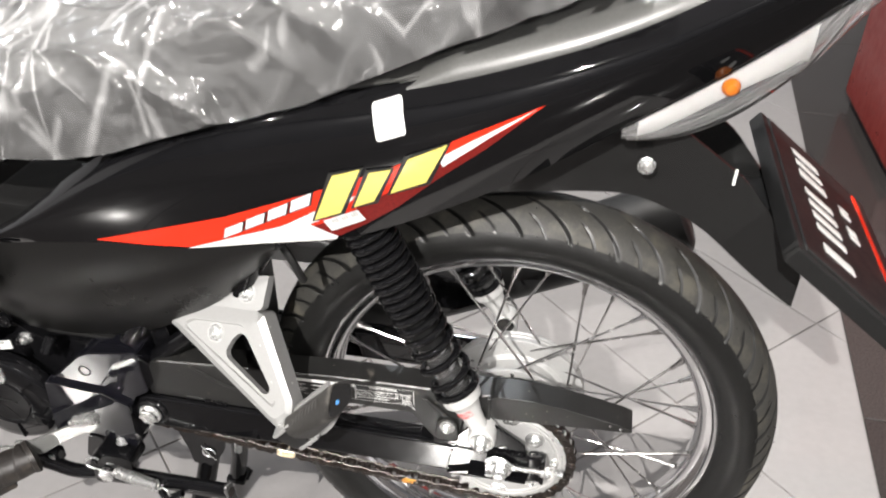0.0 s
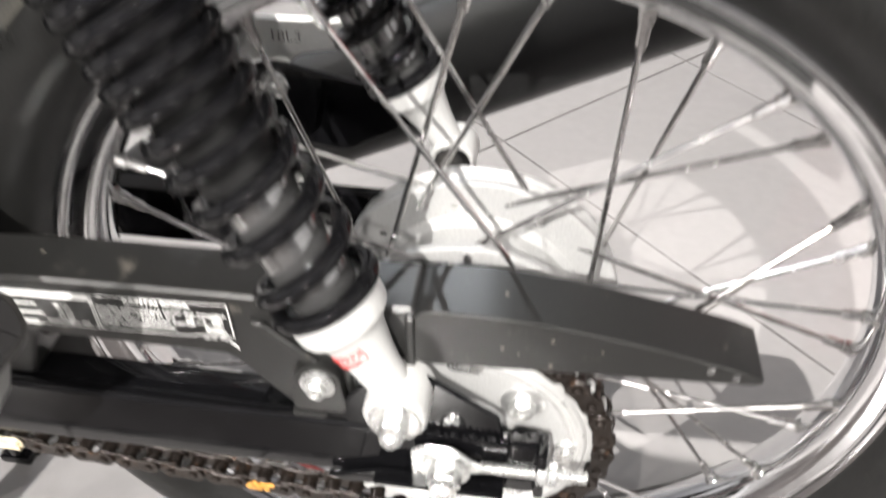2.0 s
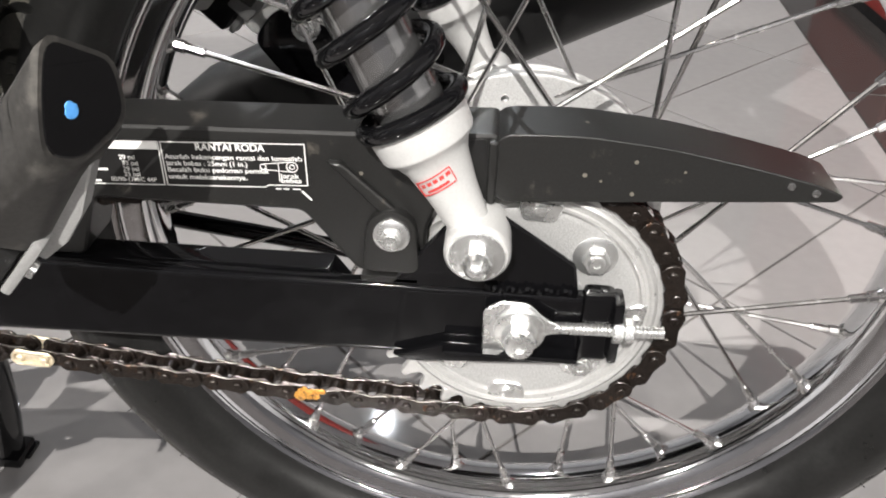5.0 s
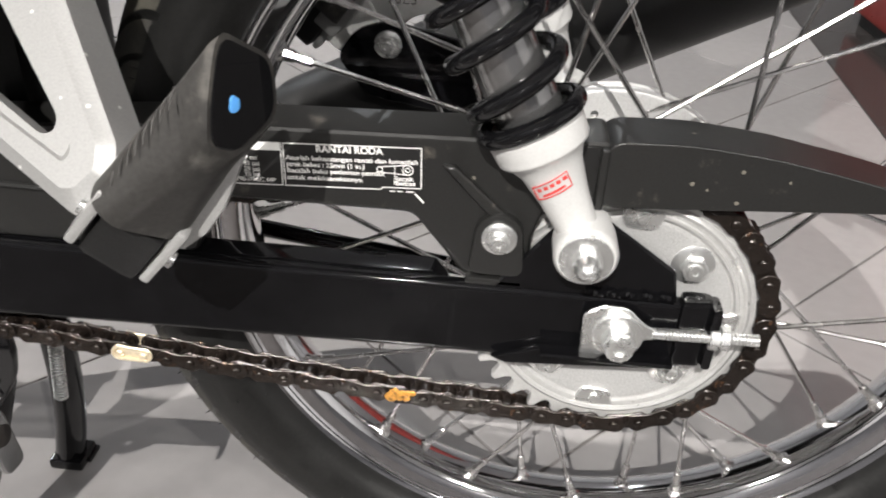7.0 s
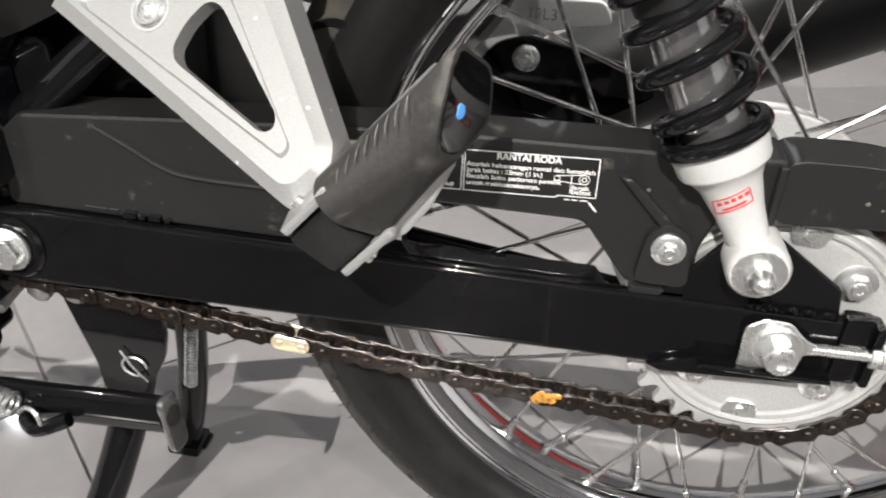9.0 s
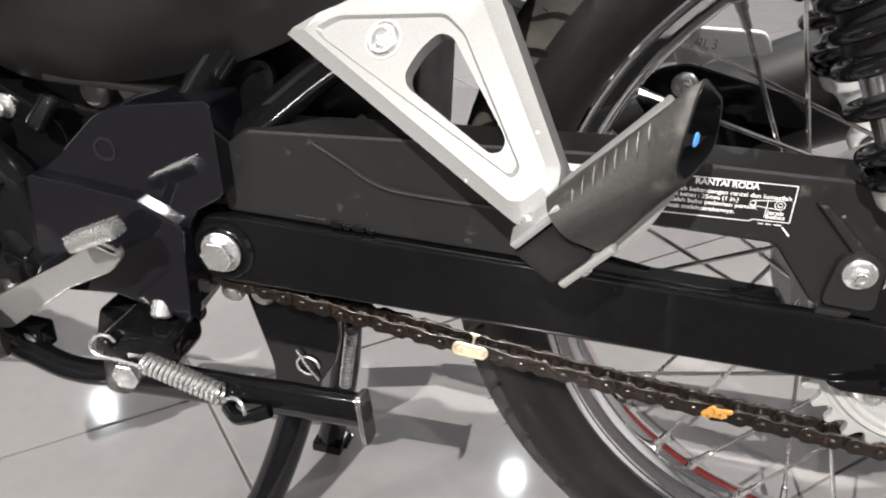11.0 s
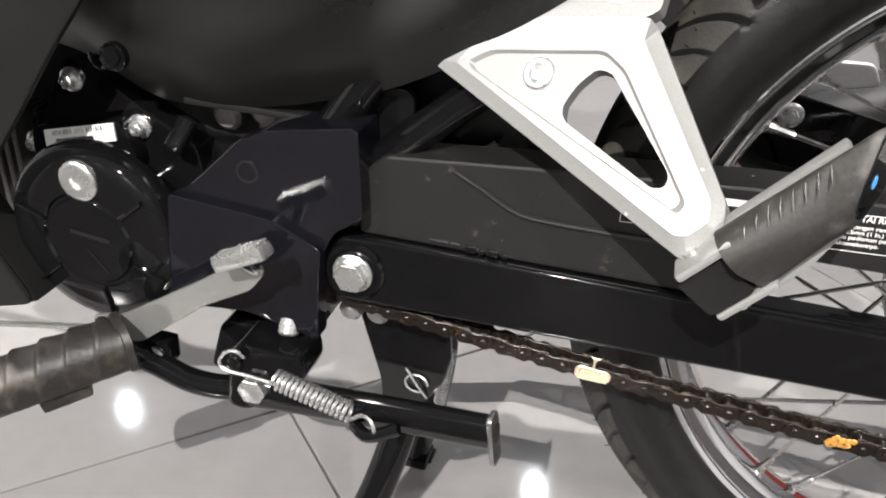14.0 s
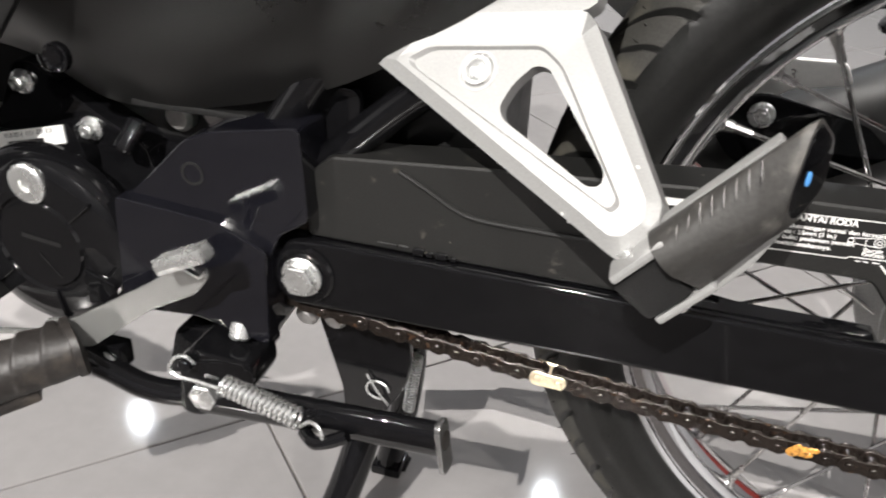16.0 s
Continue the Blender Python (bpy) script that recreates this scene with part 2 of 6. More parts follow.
_l.new(_bp.outputs["Normal"], _df.inputs["Normal"])
_fr = _n.new("ShaderNodeFresnel")
_fr.inputs["IOR"].default_value = 1.75
_m1, _m2 = _n.new("ShaderNodeMixShader"), _n.new("ShaderNodeMixShader")
_hr = _n.new("ShaderNodeMapRange")
_hr.inputs["From Min"].default_value, _hr.inputs["From Max"].default_value = 0.0, 0.05
_hr.inputs["To Min"].default_value, _hr.inputs["To Max"].default_value = 0.27, 0.09
_l.new(_fold, _hr.inputs["Value"])
_l.new(_hr.outputs["Result"], _m1.inputs[0])
_l.new(_tr.outputs[0], _m1.inputs[1])
_l.new(_df.outputs[0], _m1.inputs[2])
_l.new(_fr.outputs[0], _m2.inputs[0])
_l.new(_m1.outputs[0], _m2.inputs[1])
_l.new(_gl.outputs[0], _m2.inputs[2])
_l.new(_m2.outputs[0], _n["Material Output"].inputs[0])


# ---- shape helpers ----
def mesh_of(name, bm, *mats, smooth=35):
    bmesh.ops.recalc_face_normals(bm, faces=bm.faces)
    me = bpy.data.meshes.new(name)
    bm.to_mesh(me)
    bm.free()
    for m in mats:
        me.materials.append(m)
    if smooth:
        me.shade_smooth()
        me.set_sharp_from_angle(angle=radians(smooth))
        if len(me.polygons) < 4000:
            flatten_normals(me, smooth)
    return me


def flatten_normals(me, angle):
    """Weighs each corner's normal by face area, so that large faces stay flat and only their rounded edges curve."""
    limit = math.cos(radians(angle))
    faces = [(f.normal.copy(), f.area, tuple(f.vertices)) for f in me.polygons]
    round_vertex = collections.defaultdict(list)
    for n, area, corners in faces:
        for v in corners:
            round_vertex[v].append((n, area))
    normals = []
    for n, area, corners in faces:
        for v in corners:
            total = Vector()
            for other, weight in round_vertex[v]:
                if n.dot(other) > limit:
                    total += other * weight
            normals.append(total.normalized() if total.length > 1e-12 else n)
    me.normals_split_custom_set(normals)


def part(name, bm, mat, parent, label="", smooth=35, at=None):
    mats = mat if isinstance(mat, (list, tuple)) else [mat]
    me = bm if isinstance(bm, bpy.types.Mesh) else mesh_of(name, bm, *mats, smooth=smooth)
    ob = new(name, me)
    ob.parent = parent
    if at is not None:
        ob.matrix_basis = at
    if label:
        ob["label"] = label
    return ob


def merge(a, b):
    """Adds the mesh of b to a and frees b."""
    me = bpy.data.meshes.new("tmp")
    b.to_mesh(me)
    b.free()
    a.from_mesh(me)
    bpy.data.meshes.remove(me)
    return a


def moved(bm, m):
    bmesh.ops.transform(bm, matrix=m, verts=bm.verts)
    return bm


def bevelled(bm, width, segments=2, angle=30):
    bmesh.ops.recalc_face_normals(bm, faces=bm.faces)
    edges = [e for e in bm.edges if len(e.link_faces) == 2 and e.calc_face_angle(0) > radians(angle)]
    if edges and width:
        bmesh.ops.bevel(bm, geom=edges, offset=width, segments=segments, affect="EDGES", profile=0.6, clamp_overlap=True)
    return bm


def box(x0, x1, y0, y1, z0, z1, bevel=0.0, segments=2):
    bm = bmesh.new()
    bmesh.ops.create_cube(bm, size=1)
    moved(bm, Matrix.Translation(((x0 + x1) / 2, (y0 + y1) / 2, (z0 + z1) / 2)) @ Matrix.Diagonal((abs(x1 - x0), abs(y1 - y0), abs(z1 - z0), 1)))
    return bevelled(bm, bevel, segments)


def plate(points, y0, y1, bevel=0.0, segments=2):
    """A plate whose outline is given in x and z, from y0 to y1."""
    bm = bmesh.new()
    vs = [bm.verts.new((x, y0, z)) for x, z in points]
    face = bm.faces.new(vs)
    got = bmesh.ops.extrude_face_region(bm, geom=[face])
    bmesh.ops.translate(bm, verts=[v for v in got["geom"] if isinstance(v, bmesh.types.BMVert)], vec=(0, y1 - y0, 0))
    return bevelled(bm, bevel, segments)


def rounded(points, r, n=4):
    """An outline with its corners rounded."""
    out = []
    k = len(points)
    for i in range(k):
        p, q, s = Vector(points[i - 1]), Vector(points[i]), Vector(points[(i + 1) % k])
        a, b = (p - q), (s - q)
        d = min(r, a.length * 0.45, b.length * 0.45)
        a, b = q + a.normalized() * d, q + b.normalized() * d
        for j in range(n + 1):
            t = j / n
            out.append(tuple((1 - t) ** 2 * a + 2 * t * (1 - t) * q + t * t * b))
    return out


def lathe(profile, segments=48, closed=False):
    """Turns a profile of (y, r) round the y axis."""
    bm = bmesh.new()
    rings = []
    for i in range(segments):
        a = 2 * math.pi * i / segments
        rings.append([bm.verts.new((r * math.cos(a), y, r * math.sin(a))) for y, r in profile])
    n = len(profile)
    for i in range(segments):
        p, q = rings[i], rings[(i + 1) % segments]
        for j in range(n if closed else n - 1):
            k = (j + 1) % n
            bm.faces.new((p[j], p[k], q[k], q[j]))
    if not closed:
        for j in (0, n - 1):
            if profile[j][1] > 1e-6:
                bm.faces.new([ring[j] for ring in rings])
    bmesh.ops.remove_doubles(bm, verts=bm.verts, dist=1e-6)
    return bm


def along(a, b):
    """The pose that lays the y axis from a to b."""
    a, b = Vector(a), Vector(b)
    return Matrix.Translation(a) @ (b - a).to_track_quat("Y", "Z").to_matrix().to_4x4()


def rod(a, b, r, segments=16, bevel=0.0):
    length = (Vector(b) - Vector(a)).length
    c = min(bevel, r * 0.8, length * 0.4)
    prof = [(0, r - c), (c, r), (length - c, r), (length, r - c)] if c else [(0, r), (length, r)]
    return moved(lathe(prof, segments), along(a, b))


def tube(points, r, segments=10, closed=False):
    """A round bar along a path of points."""
    pts = [Vector(p) for p in points]
    bm = bmesh.new()
    rings, up = [], None
    n = len(pts)
    for i, p in enumerate(pts):
        if closed:
            t = (pts[(i + 1) % n] - pts[i - 1]).normalized()
        else:
            t = (pts[min(i + 1, n - 1)] - pts[max(i - 1, 0)]).normalized()
        if up is None:
            up = t.orthogonal().normalized()
        up = (up - t * up.dot(t)).normalized()
        side = t.cross(up)
        rr = r[i] if isinstance(r, (list, tuple)) else r
        rings.append([bm.verts.new(p + rr * (math.cos(2 * math.pi * k / segments) * up + math.sin(2 * math.pi * k / segments) * side)) for k in range(segments)])
    for i in range(n if closed else n - 1):
        a, b = rings[i], rings[(i + 1) % n]
        for k in range(segments):
            bm.faces.new((a[k], a[(k + 1) % segments], b[(k + 1) % segments], b[k]))
    if not closed:
        bm.faces.new(rings[0])
        bm.faces.new(rings[-1])
    return bm


def smooth_path(points, steps=6):
    """Points of a smooth curve through the given ones."""
    pts = [Vector(p) for p in points]
    out = []
    for i in range(len(pts) - 1):
        p0, p1, p2, p3 = pts[max(i - 1, 0)], pts[i], pts[i + 1], pts[min(i + 2, len(pts) - 1)]
        for j in range(steps):
            t = j / steps
            out.append(0.5 * (2 * p1 + (p2 - p0) * t + (2 * p0 - 5 * p1 + 4 * p2 - p3) * t * t + (3 * p1 - p0 - 3 * p2 + p3) * t ** 3))
    out.append(pts[-1])
    return out


def hexagon(r, y0, y1, bevel=0.0006):
    return bevelled(lathe([(y0, r), (y1, r)], 6), bevel, 1)


def flange_bolt(r, length=0.007, recess=True):
    """A bolt head with a washer flange that faces -y, its seat at y = 0."""
    bm = lathe([(0, r * 1.55), (-0.0012, r * 1.55), (-0.0024, r * 1.15), (-0.0026, 0.0001)], 28)
    merge(bm, hexagon(r, -0.002, -length))
    if recess:
        merge(bm, lathe([(-length + 0.001, r * 0.62), (-length - 0.0006, r * 0.60), (-length - 0.0016, r * 0.50), (-length - 0.0016, r * 0.24), (-length - 0.0010, r * 0.20), (-length - 0.0010, 0.00005)], 20))
    return bm


def acorn(r, length=0.012):
    bm = lathe([(0, r * 1.7), (-0.0022, r * 1.7), (-0.0026, r * 1.6), (-0.0027, 0.0001)], 32)
    merge(bm, hexagon(r, -0.002, -length * 0.55))
    merge(bm, lathe([(-length * 0.5, r * 0.86), (-length * 0.8, r * 0.7), (-length * 0.95, r * 0.4), (-length, 0.00005)], 20))
    return bm


def text_bm(body, size, align="LEFT", bold=0.0):
    cu = bpy.data.curves.new("text", "FONT")
    cu.body, cu.size, cu.align_x, cu.offset = body, size, align, bold
    ob = bpy.data.objects.new("text", cu)
    scene.collection.objects.link(ob)
    dg = bpy.context.evaluated_depsgraph_get()
    dg.update()
    me = bpy.data.meshes.new_from_object(ob.evaluated_get(dg))
    bm = bmesh.new()
    bm.from_mesh(me)
    bpy.data.objects.remove(ob)
    bpy.data.meshes.remove(me)
    bpy.data.curves.remove(cu)
    return bm


# Lays what is drawn in x, y onto an upright side that faces -y.


# ---- room ----
def thing(name, label, category, group="", kind="", at=None):
    ob = new(name)
    ob.empty_display_size = 0.05
    if at is not None:
        ob.matrix_basis = at
    return tagged(ob, label, category, group, kind)


X0, X1, Y0, Y1 = -5.5, 4.5, -4.0, 6.0
floor = tagged(new("floor", mesh_of("floor", box(X0, X1, Y0, Y1, -0.12, -0.003), GROUT, smooth=0)), "polished light porcelain tiles laid diagonally, thin dark joints", "floor", kind="structure")
# the south wall stays unseen; it is added dark to dim reflections
for nm, b in (("wall_north", box(X0, X1, Y1, Y1 + 0.15, -0.12, CEIL + 0.1)), ("wall_south", box(X0, X1, Y0 - 0.15, Y0, -0.12, CEIL + 0.1)),
              ("wall_west", box(X0 - 0.15, X0, Y0 - 0.15, Y1 + 0.15, -0.12, CEIL + 0.1)), ("wall_east", box(X1, X1 + 0.15, Y0 - 0.15, Y1 + 0.15, -0.12, CEIL + 0.1))):
    tagged(new(nm, mesh_of(nm, b, DARK_WALL if nm == "wall_south" else WALL, smooth=0)), "plain dark wall, added unseen behind the camera" if nm == "wall_south" else "plain grey painted showroom wall", "wall", kind="structure")
tagged(new("ceiling", mesh_of("ceiling", box(X0, X1, Y0, Y1, CEIL, CEIL + 0.1), CEILING, smooth=0)), "plain white showroom ceiling with downlights", "ceiling", kind="structure")

dl = thing("ceiling_downlight", "round white recessed ceiling downlight, switched on", "downlight", "ceiling downlights")
part("trim_ring", lathe([(0, 0.021), (0, 0.050), (-0.004, 0.053), (-0.010, 0.048), (-0.010, 0.023)], 40, closed=True), CEILING, dl, at=pose(0, 0, 0, 90))
part("diffuser", lathe([(0.0, 0.021), (-0.003, 0.021), (-0.003, 0.0001)], 40), LAMP_GLOW, dl, at=pose(0, 0, 0, 90))
dl.matrix_basis = pose(LAMPS[0][0], LAMPS[0][1], CEIL, 180)
for lx, ly in LAMPS[1:]:
    copy_thing(dl, pose(lx, ly, CEIL, 180))

# A strip of dark tiles runs past the machine; its near edge is a straight line.
EDGE = lambda y: 0.515 + 0.065 * y
EDGE_DIR = Vector((0.065, 1, 0)).normalized()
EDGE_NORMAL = Vector((1, -0.065, 0)).normalized()
SIDE = 0.3725
U0, V0 = -0.308, 0.461
S2 = math.sqrt(0.5)


def tile_bm(size, gap=0.0013, thick=0.008):
    h = size / 2 - gap
    return box(-h, h, -h, h, -thick, 0, 0.0008, 1)


tile_mesh = mesh_of("tile", tile_bm(SIDE), TILE, smooth=0)
rest = bmesh.new()
for i in range(-16, 17):
    for j in range(-16, 17):
        u, v = U0 + SIDE * (i + 0.5), V0 + SIDE * (j + 0.5)
        x, y = (u - v) * S2, (u + v) * S2
        if not (X0 < x < X1 and Y0 < y < Y1) or x > EDGE(y) + SIDE:
            continue
        m = pose(x, y, 0, 0, 0, 45)
        if x > EDGE(y) - SIDE * 0.75:
            bm = moved(tile_bm(SIDE), m)
            bmesh.ops.bisect_plane(bm, geom=bm.verts[:] + bm.edges[:] + bm.faces[:], plane_co=(EDGE(0), 0, 0), plane_no=EDGE_NORMAL, clear_outer=True)
            if len(bm.faces) > 2:
                if -1 < y < 2.5:
                    part("tile", bm, TILE, floor, smooth=0)
                else:
                    merge(rest, bm)
            else:
                bm.free()
        elif -1.7 < x < 0.7 and -0.9 < y < 2.6:
            part("tile", tile_mesh, TILE, floor, at=m)
        else:
            merge(rest, moved(tile_bm(SIDE), m))
tagged(part("far_tiles", rest, TILE, floor, smooth=0), kind="stuff")
dark_mesh = mesh_of("dark_tile", tile_bm(0.6, 0.0012), DARK_TILE, smooth=0)
turn = math.degrees(math.atan(-0.065))
for i in range(7):
    for j in range(-7, 10):
        p = Vector((EDGE(0), 0, 0)) + EDGE_NORMAL * (0.302 + 0.6 * i) + EDGE_DIR * (0.6 * j + 0.1)
        if p.x < X1 and Y0 < p.y < Y1:
            part("dark_tile", dark_mesh, DARK_TILE, floor, "dark polished granite tile", at=pose(p.x, p.y, 0, 0, 0, turn))

# an unseen field of dark tiles, added to darken bounce light and reflections
for i in range(-10, 2):
    for j in range(6):
        x, y = 0.2 + 0.6 * i, -0.55 - 0.6 * j
        if X0 < x < X1 and Y0 + 0.3 < y:
            part("dark_tile", dark_mesh, DARK_TILE, floor, "dark polished granite tile", at=pose(x, y, 0.004))

cab = thing("display_cabinet", "dark red painted panel-sided cabinet standing on dark tiles", "cabinet", at=pose(0.755, 1.2, 0))
part("body", box(0, 0.6, 0, 0.5, 0.03, 0.95, 0.012), RED_PANEL, cab)
part("plinth", box(0.02, 0.58, 0.02, 0.48, 0, 0.03), BLACK_PLASTIC, cab, "black recessed plinth")
part("top", box(-0.01, 0.61, -0.01, 0.51, 0.951, 0.975, 0.004), RED_PANEL, cab)
for yy in (0.05, 0.45):
    part("screw", moved(lathe([(0, 0.006), (-0.002, 0.005), (-0.003, 0.0001)], 14), pose(-0.0, yy, 0.55, 0, 0, -90)), ZINC, cab)

# ---- motorcycle ----
bike = thing("motorcycle", "black commuter motorcycle with red side decals, on its centre stand", "motorcycle")
WY, WZ = 0.020, 0.2935
AX = Matrix.Translation((0, WY, WZ))
SPR_Y, SPR_Z = -0.052, 0.2950

# rear wheel
wheel = new("rear_wheel")
wheel.parent = bike
wheel.matrix_basis = AX
wheel["label"] = "spoked wheel with chromed rim and treaded black tyre"


def tyre_mesh():
    """Swept grooves run from near the crown to the shoulder; short kinked cuts lie between them."""
    count, top = 35, 0.2835
    step = 2 * math.pi / count
    # columns of one pitch, as shares: the groove and the short cut get columns of their own
    cols = [0.0, 0.018, 0.045, 0.075, 0.102, 0.12, 0.2, 0.28, 0.36, 0.44, 0.50, 0.518, 0.545, 0.575, 0.602, 0.62, 0.7, 0.78, 0.86, 0.94]
    m = 36
    rows = []
    side = [(0.0405, 0.249), (0.0405, 0.243), (0.0385, 0.236), (0.034, 0.2285), (0.0275, 0.2235), (0.0235, 0.2215), (0.0215, 0.2165)]
    for k in range(m + 1):
        q = -1 + 2 * k / m
        ang = q * radians(62)
        rows.append((0.0386 * math.sin(ang) / math.sin(radians(62)), top - 0.029 * (1 - math.cos(ang)) / (1 - math.cos(radians(62))), q))
    rows = [(-y, r, None) for y, r in reversed(side)] + rows + [(y, r, None) for y, r in side]
    depth = {2: 0.0040, 3: 0.0040, 1: 0.0012, 4: 0.0012}
    cut = {12: 0.0014, 13: 0.0014}
    verts, faces, mats, deep = [], [], [], []
    n = count * len(cols)
    for i in range(n):
        pitch, c = divmod(i, len(cols))
        for y, r, q in rows:
            w = 1.0 if q is None else abs(q)
            half = 0.5 * step if y > 0 else 0.0
            a = (pitch + cols[c]) * step - 1.25 * step * (1 - (1 - w) ** 1.7) + half * min(1.0, abs(y) / 0.004)
            d = 0.0
            if q is not None:
                if 0.12 < w < 0.93:
                    d = depth.get(c, 0.0) * min(1.0, (w - 0.10) / 0.12, (0.98 - w) / 0.1)
                if 0.50 < w < 0.84:
                    d = max(d, cut.get(c, 0.0))
                if 0.60 < w < 0.67 and 12 <= c <= 15:
                    d = max(d, 0.0010)
            deep.append(d)
            verts.append(((r - d) * math.cos(a), y, (r - d) * math.sin(a)))
    k = len(rows)
    for i in range(n):
        for j in range(k - 1):
            p, o = i * k, ((i + 1) % n) * k
            faces.append((p + j, p + j + 1, o + j + 1, o + j))
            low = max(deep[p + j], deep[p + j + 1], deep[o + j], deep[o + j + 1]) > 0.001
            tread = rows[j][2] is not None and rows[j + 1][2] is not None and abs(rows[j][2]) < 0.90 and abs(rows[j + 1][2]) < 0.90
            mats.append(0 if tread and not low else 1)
    me = bpy.data.meshes.new("tyre")
    me.from_pydata(verts, [], faces)
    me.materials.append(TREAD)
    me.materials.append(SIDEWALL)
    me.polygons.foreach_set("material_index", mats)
    me.shade_smooth()
    me.set_sharp_from_angle(angle=radians(40))
    return me


part("tyre", tyre_mesh(), None, wheel, "black rubber tyre with swept tread grooves, dusty tread")
hairs = bmesh.new()
rnd = random.Random(5)
for i in range(150):
    a, s = rnd.uniform(0, 2 * math.pi), rnd.choice((-0.95, -0.7, -0.5, 0.6, 0.9)) + rnd.uniform(-0.05, 0.05)
    y, r = 0.0375 * s, 0.2835 - 0.028 * s * s
    d = Vector((math.cos(a), s * 0.6, math.sin(a)))
    p = Vector((r * math.cos(a), y, r * math.sin(a)))
    bend = Vector((rnd.uniform(-1, 1), rnd.uniform(-1, 1), rnd.uniform(-1, 1))) * 0.0012
    merge(hairs, tube([p, p + d * 0.002 + bend * 0.4, p + d * 0.0042 + bend], [0.0005, 0.0004, 0.0002], 4))
tagged(part("tyre_hairs", hairs, SIDEWALL, wheel, "fine moulded rubber hairs"), kind="stuff")

rim_prof = [(-0.0215, 0.2235), (-0.0235, 0.2230), (-0.0242, 0.2205), (-0.0225, 0.2178), (-0.0195, 0.2160), (-0.0178, 0.2120), (-0.0160, 0.2075), (-0.0110, 0.2040), (-0.0050, 0.2022)]
rim_prof = rim_prof + [(0, 0.2018)] + [(-y, r) for y, r in reversed(rim_prof)] + [(0.019, 0.2195), (-0.019, 0.2195)]
part("rim", lathe(rim_prof, 160, closed=True), CHROME, wheel, "polished chromed steel rim")

# hub: a wide drum, with a spoke flange at each side
hub_prof = [(-0.030, 0.0001), (-0.030, 0.026), (-0.024, 0.034), (-0.0200, 0.050), (-0.0195, 0.0700), (-0.0185, 0.0715), (-0.0150, 0.0715), (-0.0140, 0.0700), (-0.0130, 0.0580), (-0.010, 0.0560), (0.016, 0.0565), (0.0205, 0.0600), (0.0215, 0.0780), (0.0225, 0.0795), (0.0275, 0.0795), (0.0285, 0.0775), (0.0310, 0.0770), (0.0320, 0.0785), (0.0335, 0.0785), (0.0345, 0.0770), (0.0365, 0.0770), (0.0375, 0.0785), (0.0390, 0.0785), (0.0400, 0.0760), (0.044, 0.060), (0.046, 0.020), (0.046, 0.0001)]
part("hub", lathe(hub_prof, 72), CAST, wheel, "cast aluminium drum hub")


def spoke_mesh(sign, side):
    """One spoke from a hub hole at angle 0; sign: its lean round the wheel; side: -1 for the flange with the sprocket."""
    hole = Vector((0.0665, 0.0045 + 0.0210 * side + 0.0030 * sign * side, 0))
    a = radians(40) * sign
    end = Vector((0.2005 * math.cos(a), 0.0055 * side, 0.2005 * math.sin(a)))
    d = (end - hole).normalized()
    bm = tube([hole + Vector((0, -0.006 * side * sign, 0)), hole, hole + d * 0.004, end], 0.00140, 8)
    merge(bm, moved(lathe([(0, 0.0027), (0.002, 0.0022), (0.0022, 0.0001)], 10), along(hole + Vector((0, -0.006 * side * sign, 0)), hole + Vector((0, -0.012 * side * sign, 0)))))
    me = mesh_of("spoke", bm, SPOKE_STEEL)
    nb = moved(lathe([(0, 0.0021), (0.001, 0.0026), (0.010, 0.0026), (0.0105, 0.0034), (0.0155, 0.0036), (0.0185, 0.0062), (0.019, 0.0001)], 8), along(end - d * 0.0145, end))
    return me, mesh_of("spoke_nipple", nb, SPOKE_STEEL)


for side in (-1, 1):
    for sign in (-1, 1):
        sm, nm = spoke_mesh(sign, side)
        for k in range(9):
            at = pose(0, 0, 0, 0, -(40 * k + 1.7 + (20 if sign > 0 else 0) + (10 if side < 0 else 0) - 40 * sign), 0)
            part("spoke", sm, None, wheel, at=at)
            part("spoke_nipple", nm, None, wheel, at=at)

# final drive
sprocket = new("rear_sprocket")
sprocket.parent = bike
sprocket.matrix_basis = Matrix.Translation((0, SPR_Y, SPR_Z))
sprocket["label"] = "zinc-plated steel rear sprocket with four flange nuts"
PITCH = 0.0127
TEETH = 35
TOOTH = 360 / TEETH
PIN_TURN = 51.0
GOLD_LINK, ORANGE_LINK = 33, 21
RP = PITCH / (2 * math.sin(math.pi / TEETH))
teeth = []
for k in range(TEETH):
    base = radians(PIN_TURN + TOOTH / 2 - TOOTH * k)
    for da, rr in ((-4.2, RP - 0.0035), (-2.6, RP - 0.001), (-1.2, RP + 0.0045), (1.2, RP + 0.0045), (2.6, RP - 0.001), (4.2, RP - 0.0035)):
        teeth.append((rr * math.cos(base - radians(da)), rr * math.sin(base - radians(da))))
part("toothed_ring", plate(teeth, -0.0028, 0.0028, 0.0006, 1), SPROCKET, sprocket)
part("pressed_rim", lathe([(-0.0028, 0.0660), (-0.0036, 0.0655), (-0.0036, 0.0632), (-0.0048, 0.0626), (-0.0056, 0.0612), (-0.0050, 0.0598), (-0.0042, 0.0594), (-0.0042, 0.0578), (-0.0052, 0.0572), (-0.0050, 0.0558), (-0.0036, 0.0550), (-0.0028, 0.0530)], 96), SPROCKET, sprocket, "bright pressed ring")
part("carrier", lathe([(-0.0035, 0.0540), (-0.0040, 0.0520), (-0.0036, 0.0500), (-0.0036, 0.0300), (-0.0060, 0.0280), (-0.0060, 0.0150), (-0.0060, 0.0001)], 72), CAST, sprocket, "grainy cast carrier")
